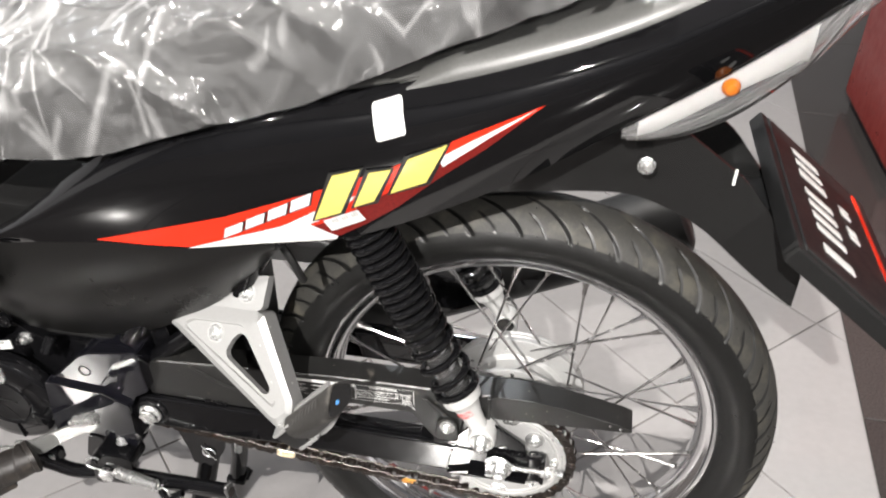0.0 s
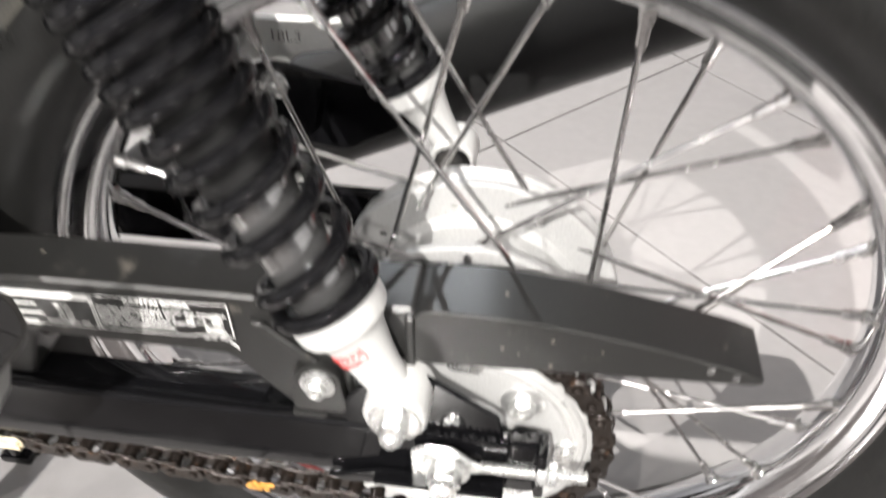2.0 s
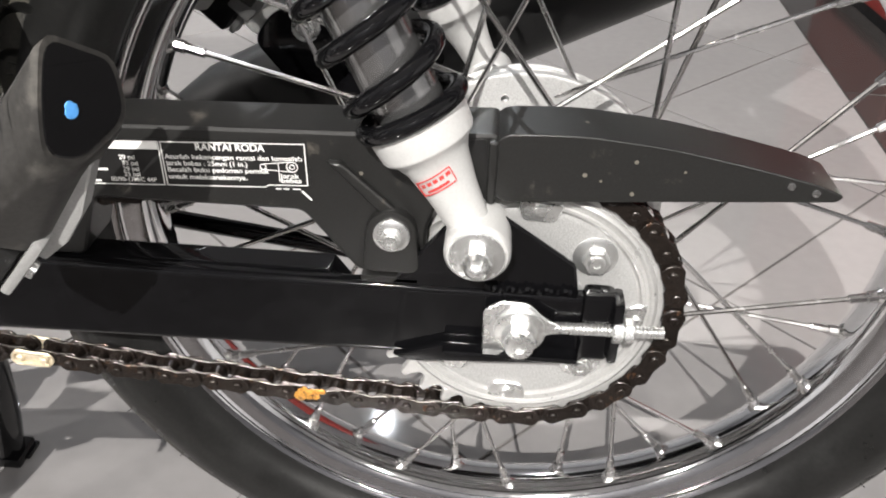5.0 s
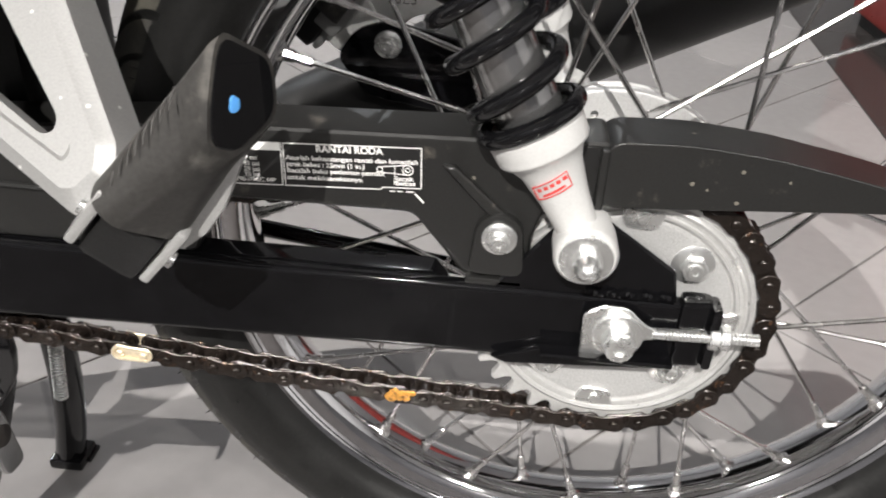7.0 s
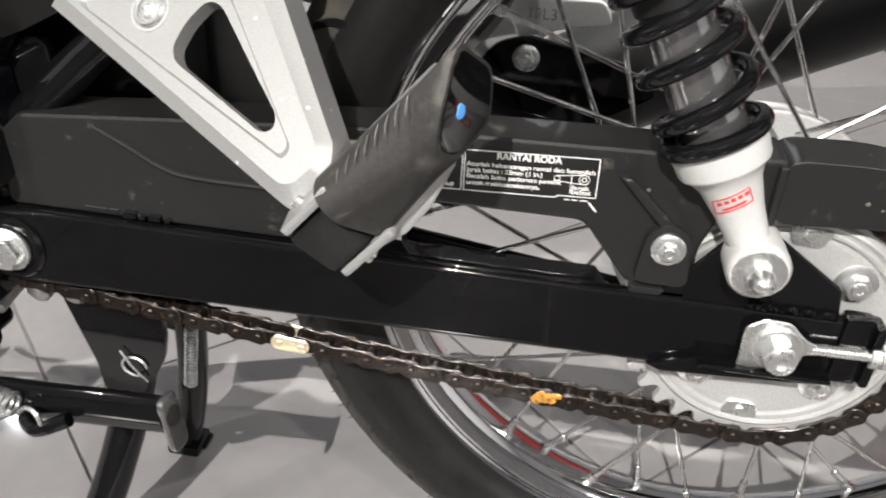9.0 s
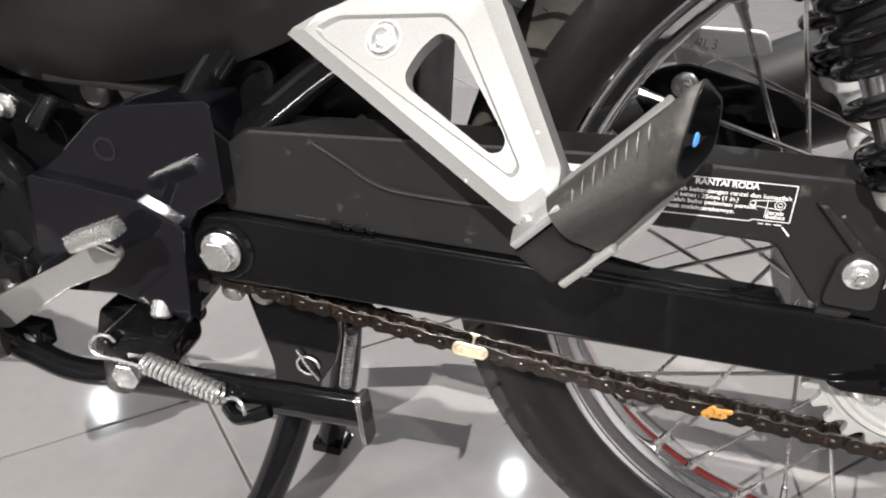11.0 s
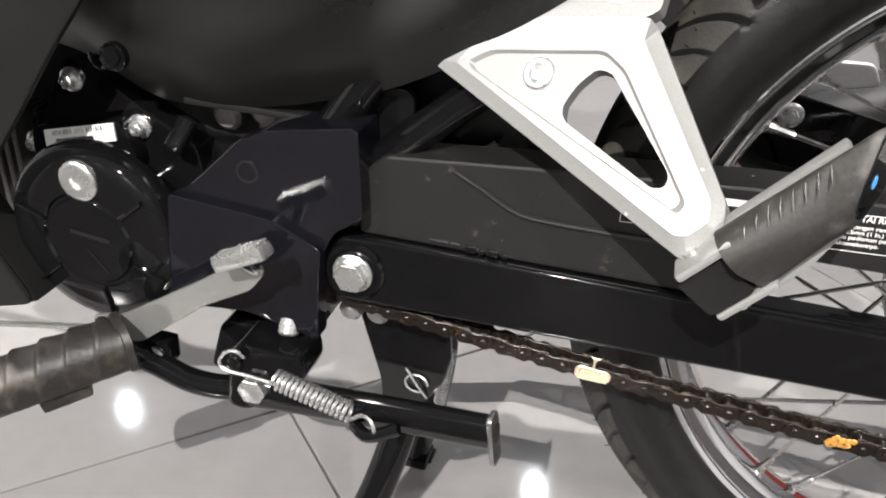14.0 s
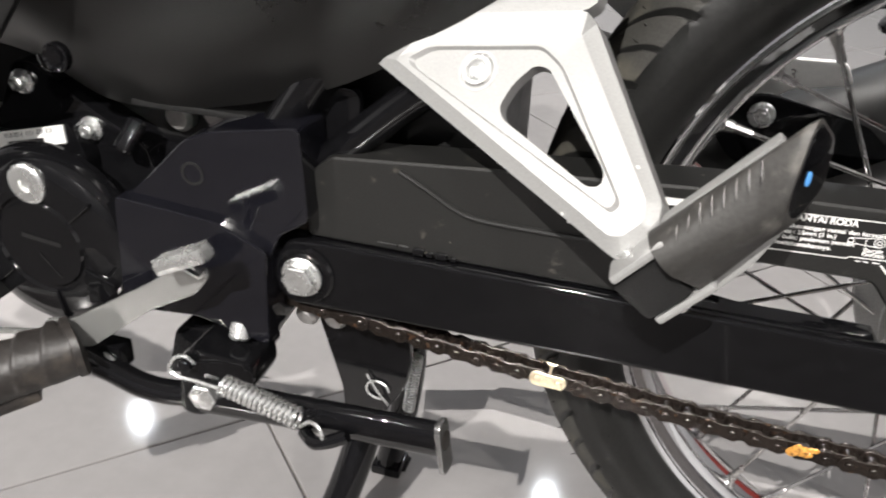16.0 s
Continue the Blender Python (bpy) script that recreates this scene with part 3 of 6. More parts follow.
part("damper_hub", lathe([(0.003, 0.052), (0.042, 0.052), (0.043, 0.0001)], 48), CAST, sprocket)
for k in range(4):
    a = radians(45 + 90 * k)
    part("flange_nut", flange_bolt(0.0066, 0.0068), ZINC, sprocket, at=Matrix.Translation((0.0435 * math.cos(a), -0.0030, 0.0435 * math.sin(a))))
    a = radians(90 * k - 4)
    tab = plate(rounded([(-0.011, -0.004), (-0.007, 0.006), (0.007, 0.006), (0.011, -0.004)], 0.003), -0.0052, -0.003, 0.0006, 1)
    merge(tab, lathe([(-0.0050, 0.0028), (-0.0068, 0.0026), (-0.0070, 0.0001)], 16))
    part("locating_tab", tab, ZINC, sprocket, at=pose(0.0540 * math.cos(a), 0, 0.0540 * math.sin(a), 0, 90 - math.degrees(a) - 180, 0))

# chain: pins round the rear sprocket, then along the lower run to the engine, round its sprocket and back
FRONT = Vector((-0.466, SPR_Y, 0.2780))
chain = new("drive_chain")
chain.parent = bike
chain["label"] = "dark oily roller chain"
pins = [Vector((RP * math.cos(radians(PIN_TURN - TOOTH * k)), SPR_Y, SPR_Z + RP * math.sin(radians(PIN_TURN - TOOTH * k)))) for k in range(-5, 15)]
first = 5
# the lower run hangs in a slight bow
for k in range(33):
    pins.append(pins[-1] + Vector((-1, 0, 0.045 + 0.21 * PITCH * (k + 0.5))).normalized() * PITCH)
upper, p = [], pins[0]
up_dir = Vector((-1, 0, -0.115)).normalized()
for k in range(36):
    p = p + up_dir * PITCH
    upper.append(p.copy())
pins = list(reversed(upper)) + pins
first += len(upper)


def link_plate(y0, y1, r, waist):
    pts = []
    for s in (1, -1):
        for k in range(9):
            a = radians(-75 + 150 * k / 8)
            pts.append((s * (PITCH / 2 + r * math.cos(a)), s * r * math.sin(a)))
        pts.append((0, s * waist))
    return plate(pts, y0, y1, 0.0004, 1)


outer = merge(link_plate(-0.0066, -0.0052, 0.0058, 0.0043), link_plate(0.0052, 0.0066, 0.0058, 0.0043))
for s in (-1, 1):
    merge(outer, moved(lathe([(-0.0080, 0.0001), (-0.0080, 0.0017), (-0.0075, 0.0023), (0.0074, 0.0023), (0.0078, 0.0001)], 12), Matrix.Translation((s * PITCH / 2, 0, 0))))
inner = merge(link_plate(-0.0050, -0.0034, 0.0058, 0.0045), link_plate(0.0034, 0.0050, 0.0058, 0.0045))
for s in (-1, 1):
    merge(inner, moved(lathe([(-0.0034, 0.0042), (0.0034, 0.0042)], 14), Matrix.Translation((s * PITCH / 2, 0, 0))))
outer_mesh, inner_mesh = mesh_of("chain_link", outer, CHAIN), mesh_of("chain_link", inner, CHAIN)
gold_bm = merge(link_plate(-0.0066, -0.0052, 0.0047, 0.0040), link_plate(0.0052, 0.0066, 0.0047, 0.0040))
# the spring clip: an open loop round both pins
clip = [(PITCH / 2 + 0.0038 * math.cos(radians(a)), -0.0074, 0.0038 * math.sin(radians(a))) for a in range(-90, 91, 20)]
clip = [(-0.0092, -0.0074, -0.0026)] + clip + [(-0.0092, -0.0074, 0.0026)]
merge(gold_bm, tube(clip, 0.0009, 6))
for s in (-1, 1):
    merge(gold_bm, moved(lathe([(-0.0084, 0.0001), (-0.0084, 0.0017), (-0.0078, 0.0022), (0.0074, 0.0022), (0.0074, 0.0001)], 12), Matrix.Translation((s * PITCH / 2, 0, 0))))


def paint_dab():
    """A rough blot of paint over one pin and part of its plate."""
    bm = bmesh.new()
    rnd = random.Random(11)
    for _ in range(16):
        r = rnd.uniform(0.0016, 0.0034)
        blob = lathe([(-0.0006, 0.0001), (-0.0005, r * 0.7), (0.0, r), (0.0006, r * 0.8), (0.0007, 0.0001)], 9)
        merge(bm, moved(blob, Matrix.Translation((PITCH / 2 + rnd.uniform(-0.0066, 0.0050), -0.0070 + rnd.uniform(-0.0012, 0.0004), rnd.uniform(-0.0045, 0.0030)))))
    return bm


for i in range(len(pins) - 1):
    a, b = pins[i], pins[i + 1]
    k = i - first
    mid, d = (a + b) / 2, b - a
    at = Matrix.Translation(mid) @ pose(0, 0, 0, 0, math.degrees(math.atan2(-d.z, d.x)), 0)
    if k == GOLD_LINK:
        part("chain_link", gold_bm, GOLD, chain, "pale brass master link with a spring clip", at=at)
    else:
        link = part("chain_link", outer_mesh if k % 2 else inner_mesh, None, chain, at=at)
        if k == ORANGE_LINK:
            part("paint_mark", paint_dab(), ORANGE, link, "rough dab of orange paint")

# swingarm
BEAM_Y = -0.0695
arm = new("swingarm")
arm.parent = bike
arm["label"] = "gloss black pressed-steel swingarm"


def beam(y_out, y_in, y_in_rear):
    bm = plate(rounded([(-0.412, 0.268), (-0.424, 0.280), (-0.424, 0.298), (-0.412, 0.3120), (-0.385, 0.3135), (0.030, 0.3125), (0.030, 0.2735), (-0.09, 0.2725)], 0.004), y_out, y_in_rear, 0.0058, 5)
    merge(bm, plate([(-0.41, 0.2695), (-0.41, 0.3125), (-0.09, 0.3125), (-0.075, 0.292), (-0.09, 0.2725)], y_in_rear, y_in, 0.002, 2))
    return bm


part("left_beam", beam(BEAM_Y, -0.046, -0.0615), BLACK_STEEL, arm)
part("right_beam", beam(2 * WY - BEAM_Y, 2 * WY + 0.046, 2 * WY + 0.0615), BLACK_STEEL, arm)
part("cross_tube", rod((-0.33, -0.05, 0.292), (-0.33, 0.09, 0.292), 0.017, 20), BLACK_STEEL, arm)
part("shock_gusset", plate([(-0.062, 0.312), (-0.036, 0.346), (-0.016, 0.3540), (0.021, 0.3285), (0.024, 0.312)], -0.0685, -0.0655, 0.001, 1), BLACK_STEEL, arm)
part("end_cap", merge(box(0.026, 0.0405, -0.0725, -0.0620, 0.2785, 0.3160, 0.003), box(0.0395, 0.0445, -0.0760, -0.0615, 0.2800, 0.3140, 0.0022)), BLACK_STEEL, arm)
part("weld_bead", tube([(-0.018 + 0.0014 * k, -0.0695 - 0.0006 * (k % 2), 0.3150 + 0.0006 * math.sin(k * 1.05)) for k in range(30)], [0.0014 + 0.0008 * (k % 2) for k in range(30)], 8), BLACK_STEEL, arm)
part("lower_lip", merge(plate([(-0.060, 0.2755), (-0.036, 0.2840), (0.026, 0.2840), (0.026, 0.2775), (-0.052, 0.2725)], -0.0745, -0.0705, 0.0012, 2), box(-0.036, 0.026, -0.080, -0.074, 0.2815, 0.2840, 0.0008, 1)), BLACK_STEEL, arm)
adj = new("chain_adjuster")
adj.parent = bike
adj["label"] = "zinc-plated chain adjuster with threaded rod"
adj.matrix_basis = Matrix.Translation((-0.0022, 0, 0.0012))
part("adjuster_plate", plate(rounded([(-0.0155, 0.280), (-0.0160, 0.305), (-0.008, 0.3105), (0.004, 0.3100), (0.012, 0.3020), (0.0215, 0.2975), (0.0215, 0.2945), (0.012, 0.2925), (0.003, 0.2815)], 0.003), -0.0755, -0.0735, 0.0006, 1), ZINC, adj)
thread = lathe([(0.0, 0.0001)] + [(0.0008 * k, 0.0027 + 0.0003 * (k % 2)) for k in range(62)] + [(0.0496, 0.0001)], 14)
part("threaded_rod", moved(thread, along((0.0165, -0.0735, 0.2962), (0.0665, -0.0735, 0.2975))), ZINC, adj)
for x in (0.0425, 0.0475):
    part("lock_nut", moved(hexagon(0.0062, 0, 0.0045), along((x, -0.0735, 0.2970), (x + 0.01, -0.0735, 0.2972))), ZINC, adj)
axle = lathe([(0, 0.0116), (-0.0018, 0.0116), (-0.0022, 0.0108), (-0.0023, 0.0001)], 32)
merge(axle, hexagon(0.0082, -0.002, -0.0098))
merge(axle, lathe([(-0.0095, 0.0064), (-0.0125, 0.0062), (-0.0128, 0.0056), (-0.0128, 0.0030), (-0.0112, 0.0028), (-0.0112, 0.0001)], 24))
part("axle_nut", axle, ZINC, bike, "zinc-plated rear axle nut", at=Matrix.Translation((-0.0015, -0.0755, 0.2960)))
part("pivot_collar", lathe([(0, 0.0195), (-0.0045, 0.0195), (-0.0065, 0.0180), (-0.0065, 0.0155), (-0.0055, 0.0145), (-0.0055, 0.0001)], 40), BLACK_STEEL, bike, at=Matrix.Translation((-0.4015, -0.0660, 0.2905)))
part("pivot_nut", merge(lathe([(0, 0.0128), (-0.0016, 0.0128), (-0.0022, 0.0120), (-0.0023, 0.0001)], 32), hexagon(0.0102, -0.002, -0.0085)), ZINC, bike, "zinc-plated pivot bolt head", at=Matrix.Translation((-0.4015, -0.0725, 0.2905)))

# chain guard
guard = new("chain_guard")
guard.parent = bike
guard["label"] = "dusty matt black plastic chain guard with a white-lettered sticker"
GY = -0.0635
front_pts = rounded([(-0.401, 0.3135), (-0.401, 0.3520), (-0.386, 0.3660), (-0.300, 0.3730), (-0.180, 0.3815), (-0.060, 0.3845), (-0.016, 0.3870), (-0.016, 0.3545), (-0.040, 0.3545), (-0.0455, 0.3390), (-0.0455, 0.3145), (-0.076, 0.3145), (-0.1005, 0.3450), (-0.194, 0.3450), (-0.2045, 0.3135)], 0.004)
part("front_case", plate(front_pts, GY, -0.034, 0.004, 3), DUSTY_PLASTIC, guard)
tail_pts = rounded([(-0.019, 0.3565), (-0.019, 0.3882), (0.017, 0.3895), (0.052, 0.3862), (0.088, 0.3795), (0.116, 0.3730), (0.1255, 0.3690), (0.123, 0.3660)], 0.010, 6)
part("tail", plate(tail_pts, GY - 0.0022, -0.036, 0.0055, 4), DUSTY_PLASTIC, guard)
part("side_rib", tube(smooth_path([(-0.344, GY - 0.0002, 0.3640), (-0.328, GY - 0.0005, 0.3560), (-0.312, GY - 0.0005, 0.3470), (-0.296, GY - 0.0005, 0.3430), (-0.255, GY - 0.0005, 0.3425), (-0.206, GY - 0.0002, 0.3430)]), 0.0016, 8), DUSTY_PLASTIC, guard)
part("corner_rib", plate([(-0.088, 0.3715), (-0.082, 0.3715), (-0.052, 0.3440), (-0.058, 0.3400)], GY - 0.0034, GY + 0.001, 0.0020, 3), DUSTY_PLASTIC, guard)
part("mount_foot", box(-0.0745, -0.0475, -0.0685, GY + 0.002, 0.3125, 0.3165, 0.0012), DUSTY_PLASTIC, guard)
part("bolt_boss", plate(rounded([(-0.074, 0.3185), (-0.071, 0.346), (-0.060, 0.352), (-0.050, 0.346), (-0.0475, 0.3185)], 0.006), -0.0690, GY + 0.001, 0.002), DUSTY_PLASTIC, guard)
part("guard_bolt", flange_bolt(0.0052, 0.0055), ZINC, guard, at=Matrix.Translation((-0.0602, -0.0690, 0.3390)))
for x, z in ((0.103, 0.3725), (0.1135, 0.3700)):
    part("tail_rivet", moved(lathe([(0, 0.0019), (-0.0006, 0.0017), (-0.0008, 0.0001)], 12), Matrix.Translation((x, GY - 0.0024, z))), GRIMY_STEEL, guard)
part("joint_slot", plate(rounded([(-0.0300, 0.3835), (-0.0215, 0.3850), (-0.0205, 0.3760), (-0.0265, 0.3725), (-0.0300, 0.3755)], 0.0022), GY - 0.0004, GY + 0.001), DECAL_BLACK, guard, "dark slot at the joint")
part("joint_rib", box(-0.0205, -0.0165, GY - 0.0038, GY + 0.001, 0.3560, 0.3850, 0.0016, 3), DUSTY_PLASTIC, guard)
for x, w in ((-0.357, 0.012), (-0.344, 0.006)):
    part("drain_slot", box(x, x + w, GY - 0.0006, GY + 0.001, 0.3160, 0.3185, 0.0004, 1), DECAL_BLACK, guard)
for x, w, h in ((-0.3350, 0.007, 0.0040), (-0.3270, 0.004, 0.0028), (-0.3215, 0.007, 0.0036), (-0.3130, 0.004, 0.0024)):
    part("guard_clip", box(x, x + w, GY - 0.0030, GY + 0.001, 0.3150, 0.3150 + h, 0.0010, 2), BLACK_GLOSS, guard, "gloss black clip")

# sticker on the guard: printed frame, headings and lines
ST = GY - 0.0004


def printed(bm, x, y, z, slope, mat, name, parent, label=""):
    return part(name, moved(bm, pose(x, y, z, 90, -slope, 0)), mat, parent, label, smooth=0)


sticker = part("warning_sticker", plate(rounded([(-0.252, 0.3497), (-0.2515, 0.3722), (-0.0962, 0.3790), (-0.0955, 0.3572), (-0.1145, 0.3562), (-0.1158, 0.3552)], 0.0012), ST, ST + 0.0003), DECAL_BLACK, guard, "black sticker with white lettering about the wheel chain")


def bar(x0, z0, x1, z1, w, y=ST - 0.0002, mat=None, parent=None, name="printed_line"):
    d = Vector((x1 - x0, z1 - z0)).normalized()
    nrm = Vector((-d.y, d.x)) * w / 2
    pts = [(x0 + nrm.x, z0 + nrm.y), (x1 + nrm.x, z1 + nrm.y), (x1 - nrm.x, z1 - nrm.y), (x0 - nrm.x, z0 - nrm.y)]
    bm = bmesh.new()
    bm.faces.new([bm.verts.new((x, y, z)) for x, z in pts])
    return bm


SL = 0.042


def on_line(x, z):
    """A height on the sticker that keeps to its slope; z is taken at its middle upright."""
    return z + (x + 0.159) * SL


lines = bmesh.new()
for chain_of in ([(-0.2505, 0.3752), (-0.1598, 0.3752), (-0.1598, 0.3545), (-0.2505, 0.3545), (-0.2505, 0.3752)],
                 [(-0.1588, 0.3752), (-0.0972, 0.3752), (-0.0968, 0.3556), (-0.1140, 0.3556), (-0.1152, 0.3545), (-0.1585, 0.3545), (-0.1588, 0.3752)]):
    for (xa, za), (xb, zb_) in zip(chain_of, chain_of[1:]):
        merge(lines, bar(xa, on_line(xa, za), xb, on_line(xb, zb_), 0.0005))
merge(lines, bar(-0.2500, on_line(-0.2500, 0.3733), -0.1602, on_line(-0.1602, 0.3733), 0.0036))
for xa, za, xb in ((-0.2480, 0.3700, -0.222), (-0.2480, 0.3672, -0.214), (-0.2480, 0.3644, -0.218), (-0.2480, 0.3616, -0.212), (-0.2480, 0.3588, -0.215), (-0.209, 0.3560, -0.188), (-0.208, 0.3672, -0.186), (-0.208, 0.3616, -0.184)):
    merge(lines, bar(xa, on_line(xa, za), xb, on_line(xb, za), 0.0011))
for xa, xb in ((-0.1110, -0.1085), (-0.1075, -0.1050), (-0.1035, -0.1000)):
    merge(lines, bar(xa, on_line(xa, 0.3538), xb, on_line(xb, 0.3538), 0.0006))
merge(lines, bar(-0.0995, 0.3555, -0.0955, 0.3512, 0.0009))
for x, z, r in ((-0.1155, 0.3662, 0.0013), (-0.1030, 0.3668, 0.0024), (-0.1030, 0.3668, 0.0011)):
    ring = [(x + r * math.cos(radians(30 * k)), ST - 0.0002, z + r * math.sin(radians(30 * k))) for k in range(12)]
    merge(lines, tube(ring, 0.00025, 4, closed=True))
merge(lines, bar(-0.1155, 0.3675, -0.1030, 0.3692, 0.0004))
merge(lines, bar(-0.1155, 0.3649, -0.1030, 0.3644, 0.0004))
merge(lines, bar(-0.1088, 0.3684, -0.1088, 0.3592, 0.0004))
part("printed_frame", lines, DECAL_WHITE, guard, "white printed outlines", smooth=0)
# each line: words, left end, right end, height at the left end, letter size
for body, x, x2, z, size in (("RANTAI RODA", -0.1440, -0.1140, 0.3722, 0.0046), ("Aturlah kekencangan rantai dan lumasilah", -0.1578, -0.0985, 0.3674, 0.0031), ("jarak bebas : 25mm (1 in.)", -0.1575, -0.1222, 0.3643, 0.0031),
                             ("Bacalah buku pedoman pemilik", -0.1575, -0.1130, 0.3612, 0.0031), ("untuk melaksanakannya.", -0.1575, -0.1228, 0.3578, 0.0031), ("Jarak", -0.1083, -0.1000, 0.3612, 0.0032), ("bebas", -0.1083, -0.0993, 0.3590, 0.0032),
                             ("29 psi", -0.1780, -0.1710, 0.3658, 0.0030), ("33 psi", -0.1772, -0.1700, 0.3630, 0.0030), ("29 psi", -0.1772, -0.1700, 0.3602, 0.0030), ("33 psi", -0.1772, -0.1700, 0.3576, 0.0030), ("80/90-17M/C 44P", -0.1835, -0.1630, 0.3548, 0.0030)):
    tb = text_bm(body, size, bold=size * 0.022)
    reach = max(v.co.x for v in tb.verts)
    moved(tb, Matrix.Diagonal(((x2 - x) / reach, 1, 1, 1)))
    printed(tb, x, ST - 0.0002, z, 2.4, DECAL_WHITE, "printed_text", guard)

# shock absorbers
SHOCK_FOOT, SHOCK_TOP = Vector((-0.0225, 0, 0.3420)), Vector((-0.1590, 0, 0.6030))


def shock(y, name, label):
    root = new(name)
    root.parent = bike
    root["label"] = label
    out = -1 if y < WY else 1
    lean = Vector((0, -0.022 * out, 0))
    ax = (SHOCK_TOP + lean - SHOCK_FOOT).normalized()
    base = Matrix.Translation((SHOCK_FOOT.x, y, SHOCK_FOOT.z)) @ ax.to_track_quat("Y", "X").to_matrix().to_4x4()
    L = (SHOCK_TOP - SHOCK_FOOT).length
    part("lower_bracket", moved(lathe([(0.008, 0.0001), (0.008, 0.0092), (0.014, 0.0096), (0.026, 0.0110), (0.040, 0.0138), (0.0460, 0.0168), (0.0480, 0.0195), (0.0495, 0.0203), (0.0600, 0.0212), (0.0612, 0.0205), (0.0600, 0.0195), (0.0600, 0.0001)], 40), base), SHOCK_SILVER, root, "silver painted lower bracket")
    eye = lathe([(-0.0115, 0.0108), (-0.0125, 0.0128), (-0.0105, 0.0142), (0.0105, 0.0142), (0.0125, 0.0128), (0.0115, 0.0108)], 36, closed=True)
    part("lower_eye", moved(eye, Matrix.Translation((SHOCK_FOOT.x, y, SHOCK_FOOT.z))), SHOCK_SILVER, root)
    part("eye_bush", moved(lathe([(-0.0100, 0.0107), (0.0100, 0.0107)], 24), Matrix.Translation((SHOCK_FOOT.x, y, SHOCK_FOOT.z))), RUBBER, root)
    nut = acorn(0.0069, 0.0145) if out < 0 else moved(acorn(0.0069, 0.0145), pose(0, 0, 0, 0, 0, 180))
    part("cap_nut", moved(nut, Matrix.Translation((SHOCK_FOOT.x, y + out * 0.0118, SHOCK_FOOT.z))), ZINC, root, "domed zinc nut")
    part("damper_tube", moved(lathe([(0.055, 0.0001), (0.055, 0.0146), (0.27, 0.0146), (0.27, 0.0001)], 36), base), GRIMY_STEEL, root, "dark grey damper tube")
    # wound closer towards the top; the last turn lies flat in the cup
    A0 = 0.9 + math.pi
    y0, y1, pts, s, a = 0.0632, L - 0.02, [], 0.0632, A0
    while s < y1:
        pts.append(base @ Vector((0.0208 * math.cos(a), s, 0.0208 * math.sin(a))))
        share = (s - y0) / (y1 - y0)
        pitch = 0.0255 - 0.0165 * min(1, share / 0.5)
        if A0 - a < 5.0:
            pitch = 0.0012
        a -= 2 * math.pi / 40
        s += pitch / 40
    part("spring", tube(pts, 0.0039, 16), BLACK_GLOSS, root, "gloss black coil spring")
    # black sleeve added inside the upper coils to make their gaps dark
    part("gap_sleeve", moved(lathe([(0.120, 0.0147), (0.122, 0.0166), (L - 0.02, 0.0166), (L - 0.02, 0.0147)], 32, closed=True), base), BLACK_PLASTIC, root, "black sleeve filling the gaps between the upper coils")
    part("upper_mount", moved(lathe([(L - 0.022, 0.0001), (L - 0.022, 0.0255), (L - 0.008, 0.0255), (L, 0.016), (L + 0.02, 0.014), (L + 0.02, 0.0001)], 32), base), BLACK_PLASTIC, root)
    if out < 0:
        # printed badge: a slanted red outline with a red bar in it, wrapped round the bracket
        def wrapped(pts):
            got = []
            for sv, u in pts:
                r = float(np.interp(sv, (0.014, 0.026, 0.040, 0.046), (0.0096, 0.0110, 0.0138, 0.0168))) + 0.0003
                got.append(base @ Vector((SIDE_U.x * u + SIDE_V.x * math.sqrt(max(0, r * r - u * u)), sv, SIDE_U.z * u + SIDE_V.z * math.sqrt(max(0, r * r - u * u)))))
            return got
        inv = base.to_3x3().inverted()
        SIDE_U = inv @ Vector((-0.8860, 0, -0.4637))
        SIDE_V = inv @ Vector((0, -1, 0))
        SIDE_U, SIDE_V = Vector((SIDE_U.x, 0, SIDE_U.z)).normalized(), Vector((SIDE_V.x, 0, SIDE_V.z)).normalized()
        edge = [(0.0372, 0.0095), (0.0400, -0.0066), (0.0330, -0.0066), (0.0305, 0.0093)]
        loop = []
        for (s0, u0), (s1, u1) in zip(edge, edge[1:] + edge[:1]):
            loop += [(s0 + (s1 - s0) * k / 8, u0 + (u1 - u0) * k / 8) for k in range(8)]
        part("badge_outline", tube(wrapped(loop), 0.00028, 5, closed=True), SHOCK_RED, root, "printed red badge outline")

        def patch(s0, s1, u0, u1, lift):
            cols = [wrapped([(s0 + lift * k / 8, u0 + (u1 - u0) * k / 8), (s1 + lift * k / 8, u0 + (u1 - u0) * k / 8)]) for k in range(9)]
            bm = bmesh.new()
            vs = [[bm.verts.new(p) for p in c] for c in cols]
            for p, q in zip(vs, vs[1:]):
                bm.faces.new((p[0], p[1], q[1], q[0]))
            return bm
        for k in range(5):
            u0 = 0.0080 - 0.0030 * k
            part("badge_bar", patch(0.0345 + 0.00052 * k, 0.0362 + 0.00052 * k, u0, u0 - 0.0020, 0.0003), SHOCK_RED, root)
        part("badge_bar", patch(0.0318, 0.0330, 0.0065, -0.0040, 0.0018), SHOCK_RED, root)
    return root, base


shock(-0.0730, "left_shock_absorber", "coil-over shock absorber with gloss black spring and silver lower bracket")
shock(2 * WY + 0.0730, "right_shock_absorber", "coil-over shock absorber with gloss black spring and silver lower bracket")


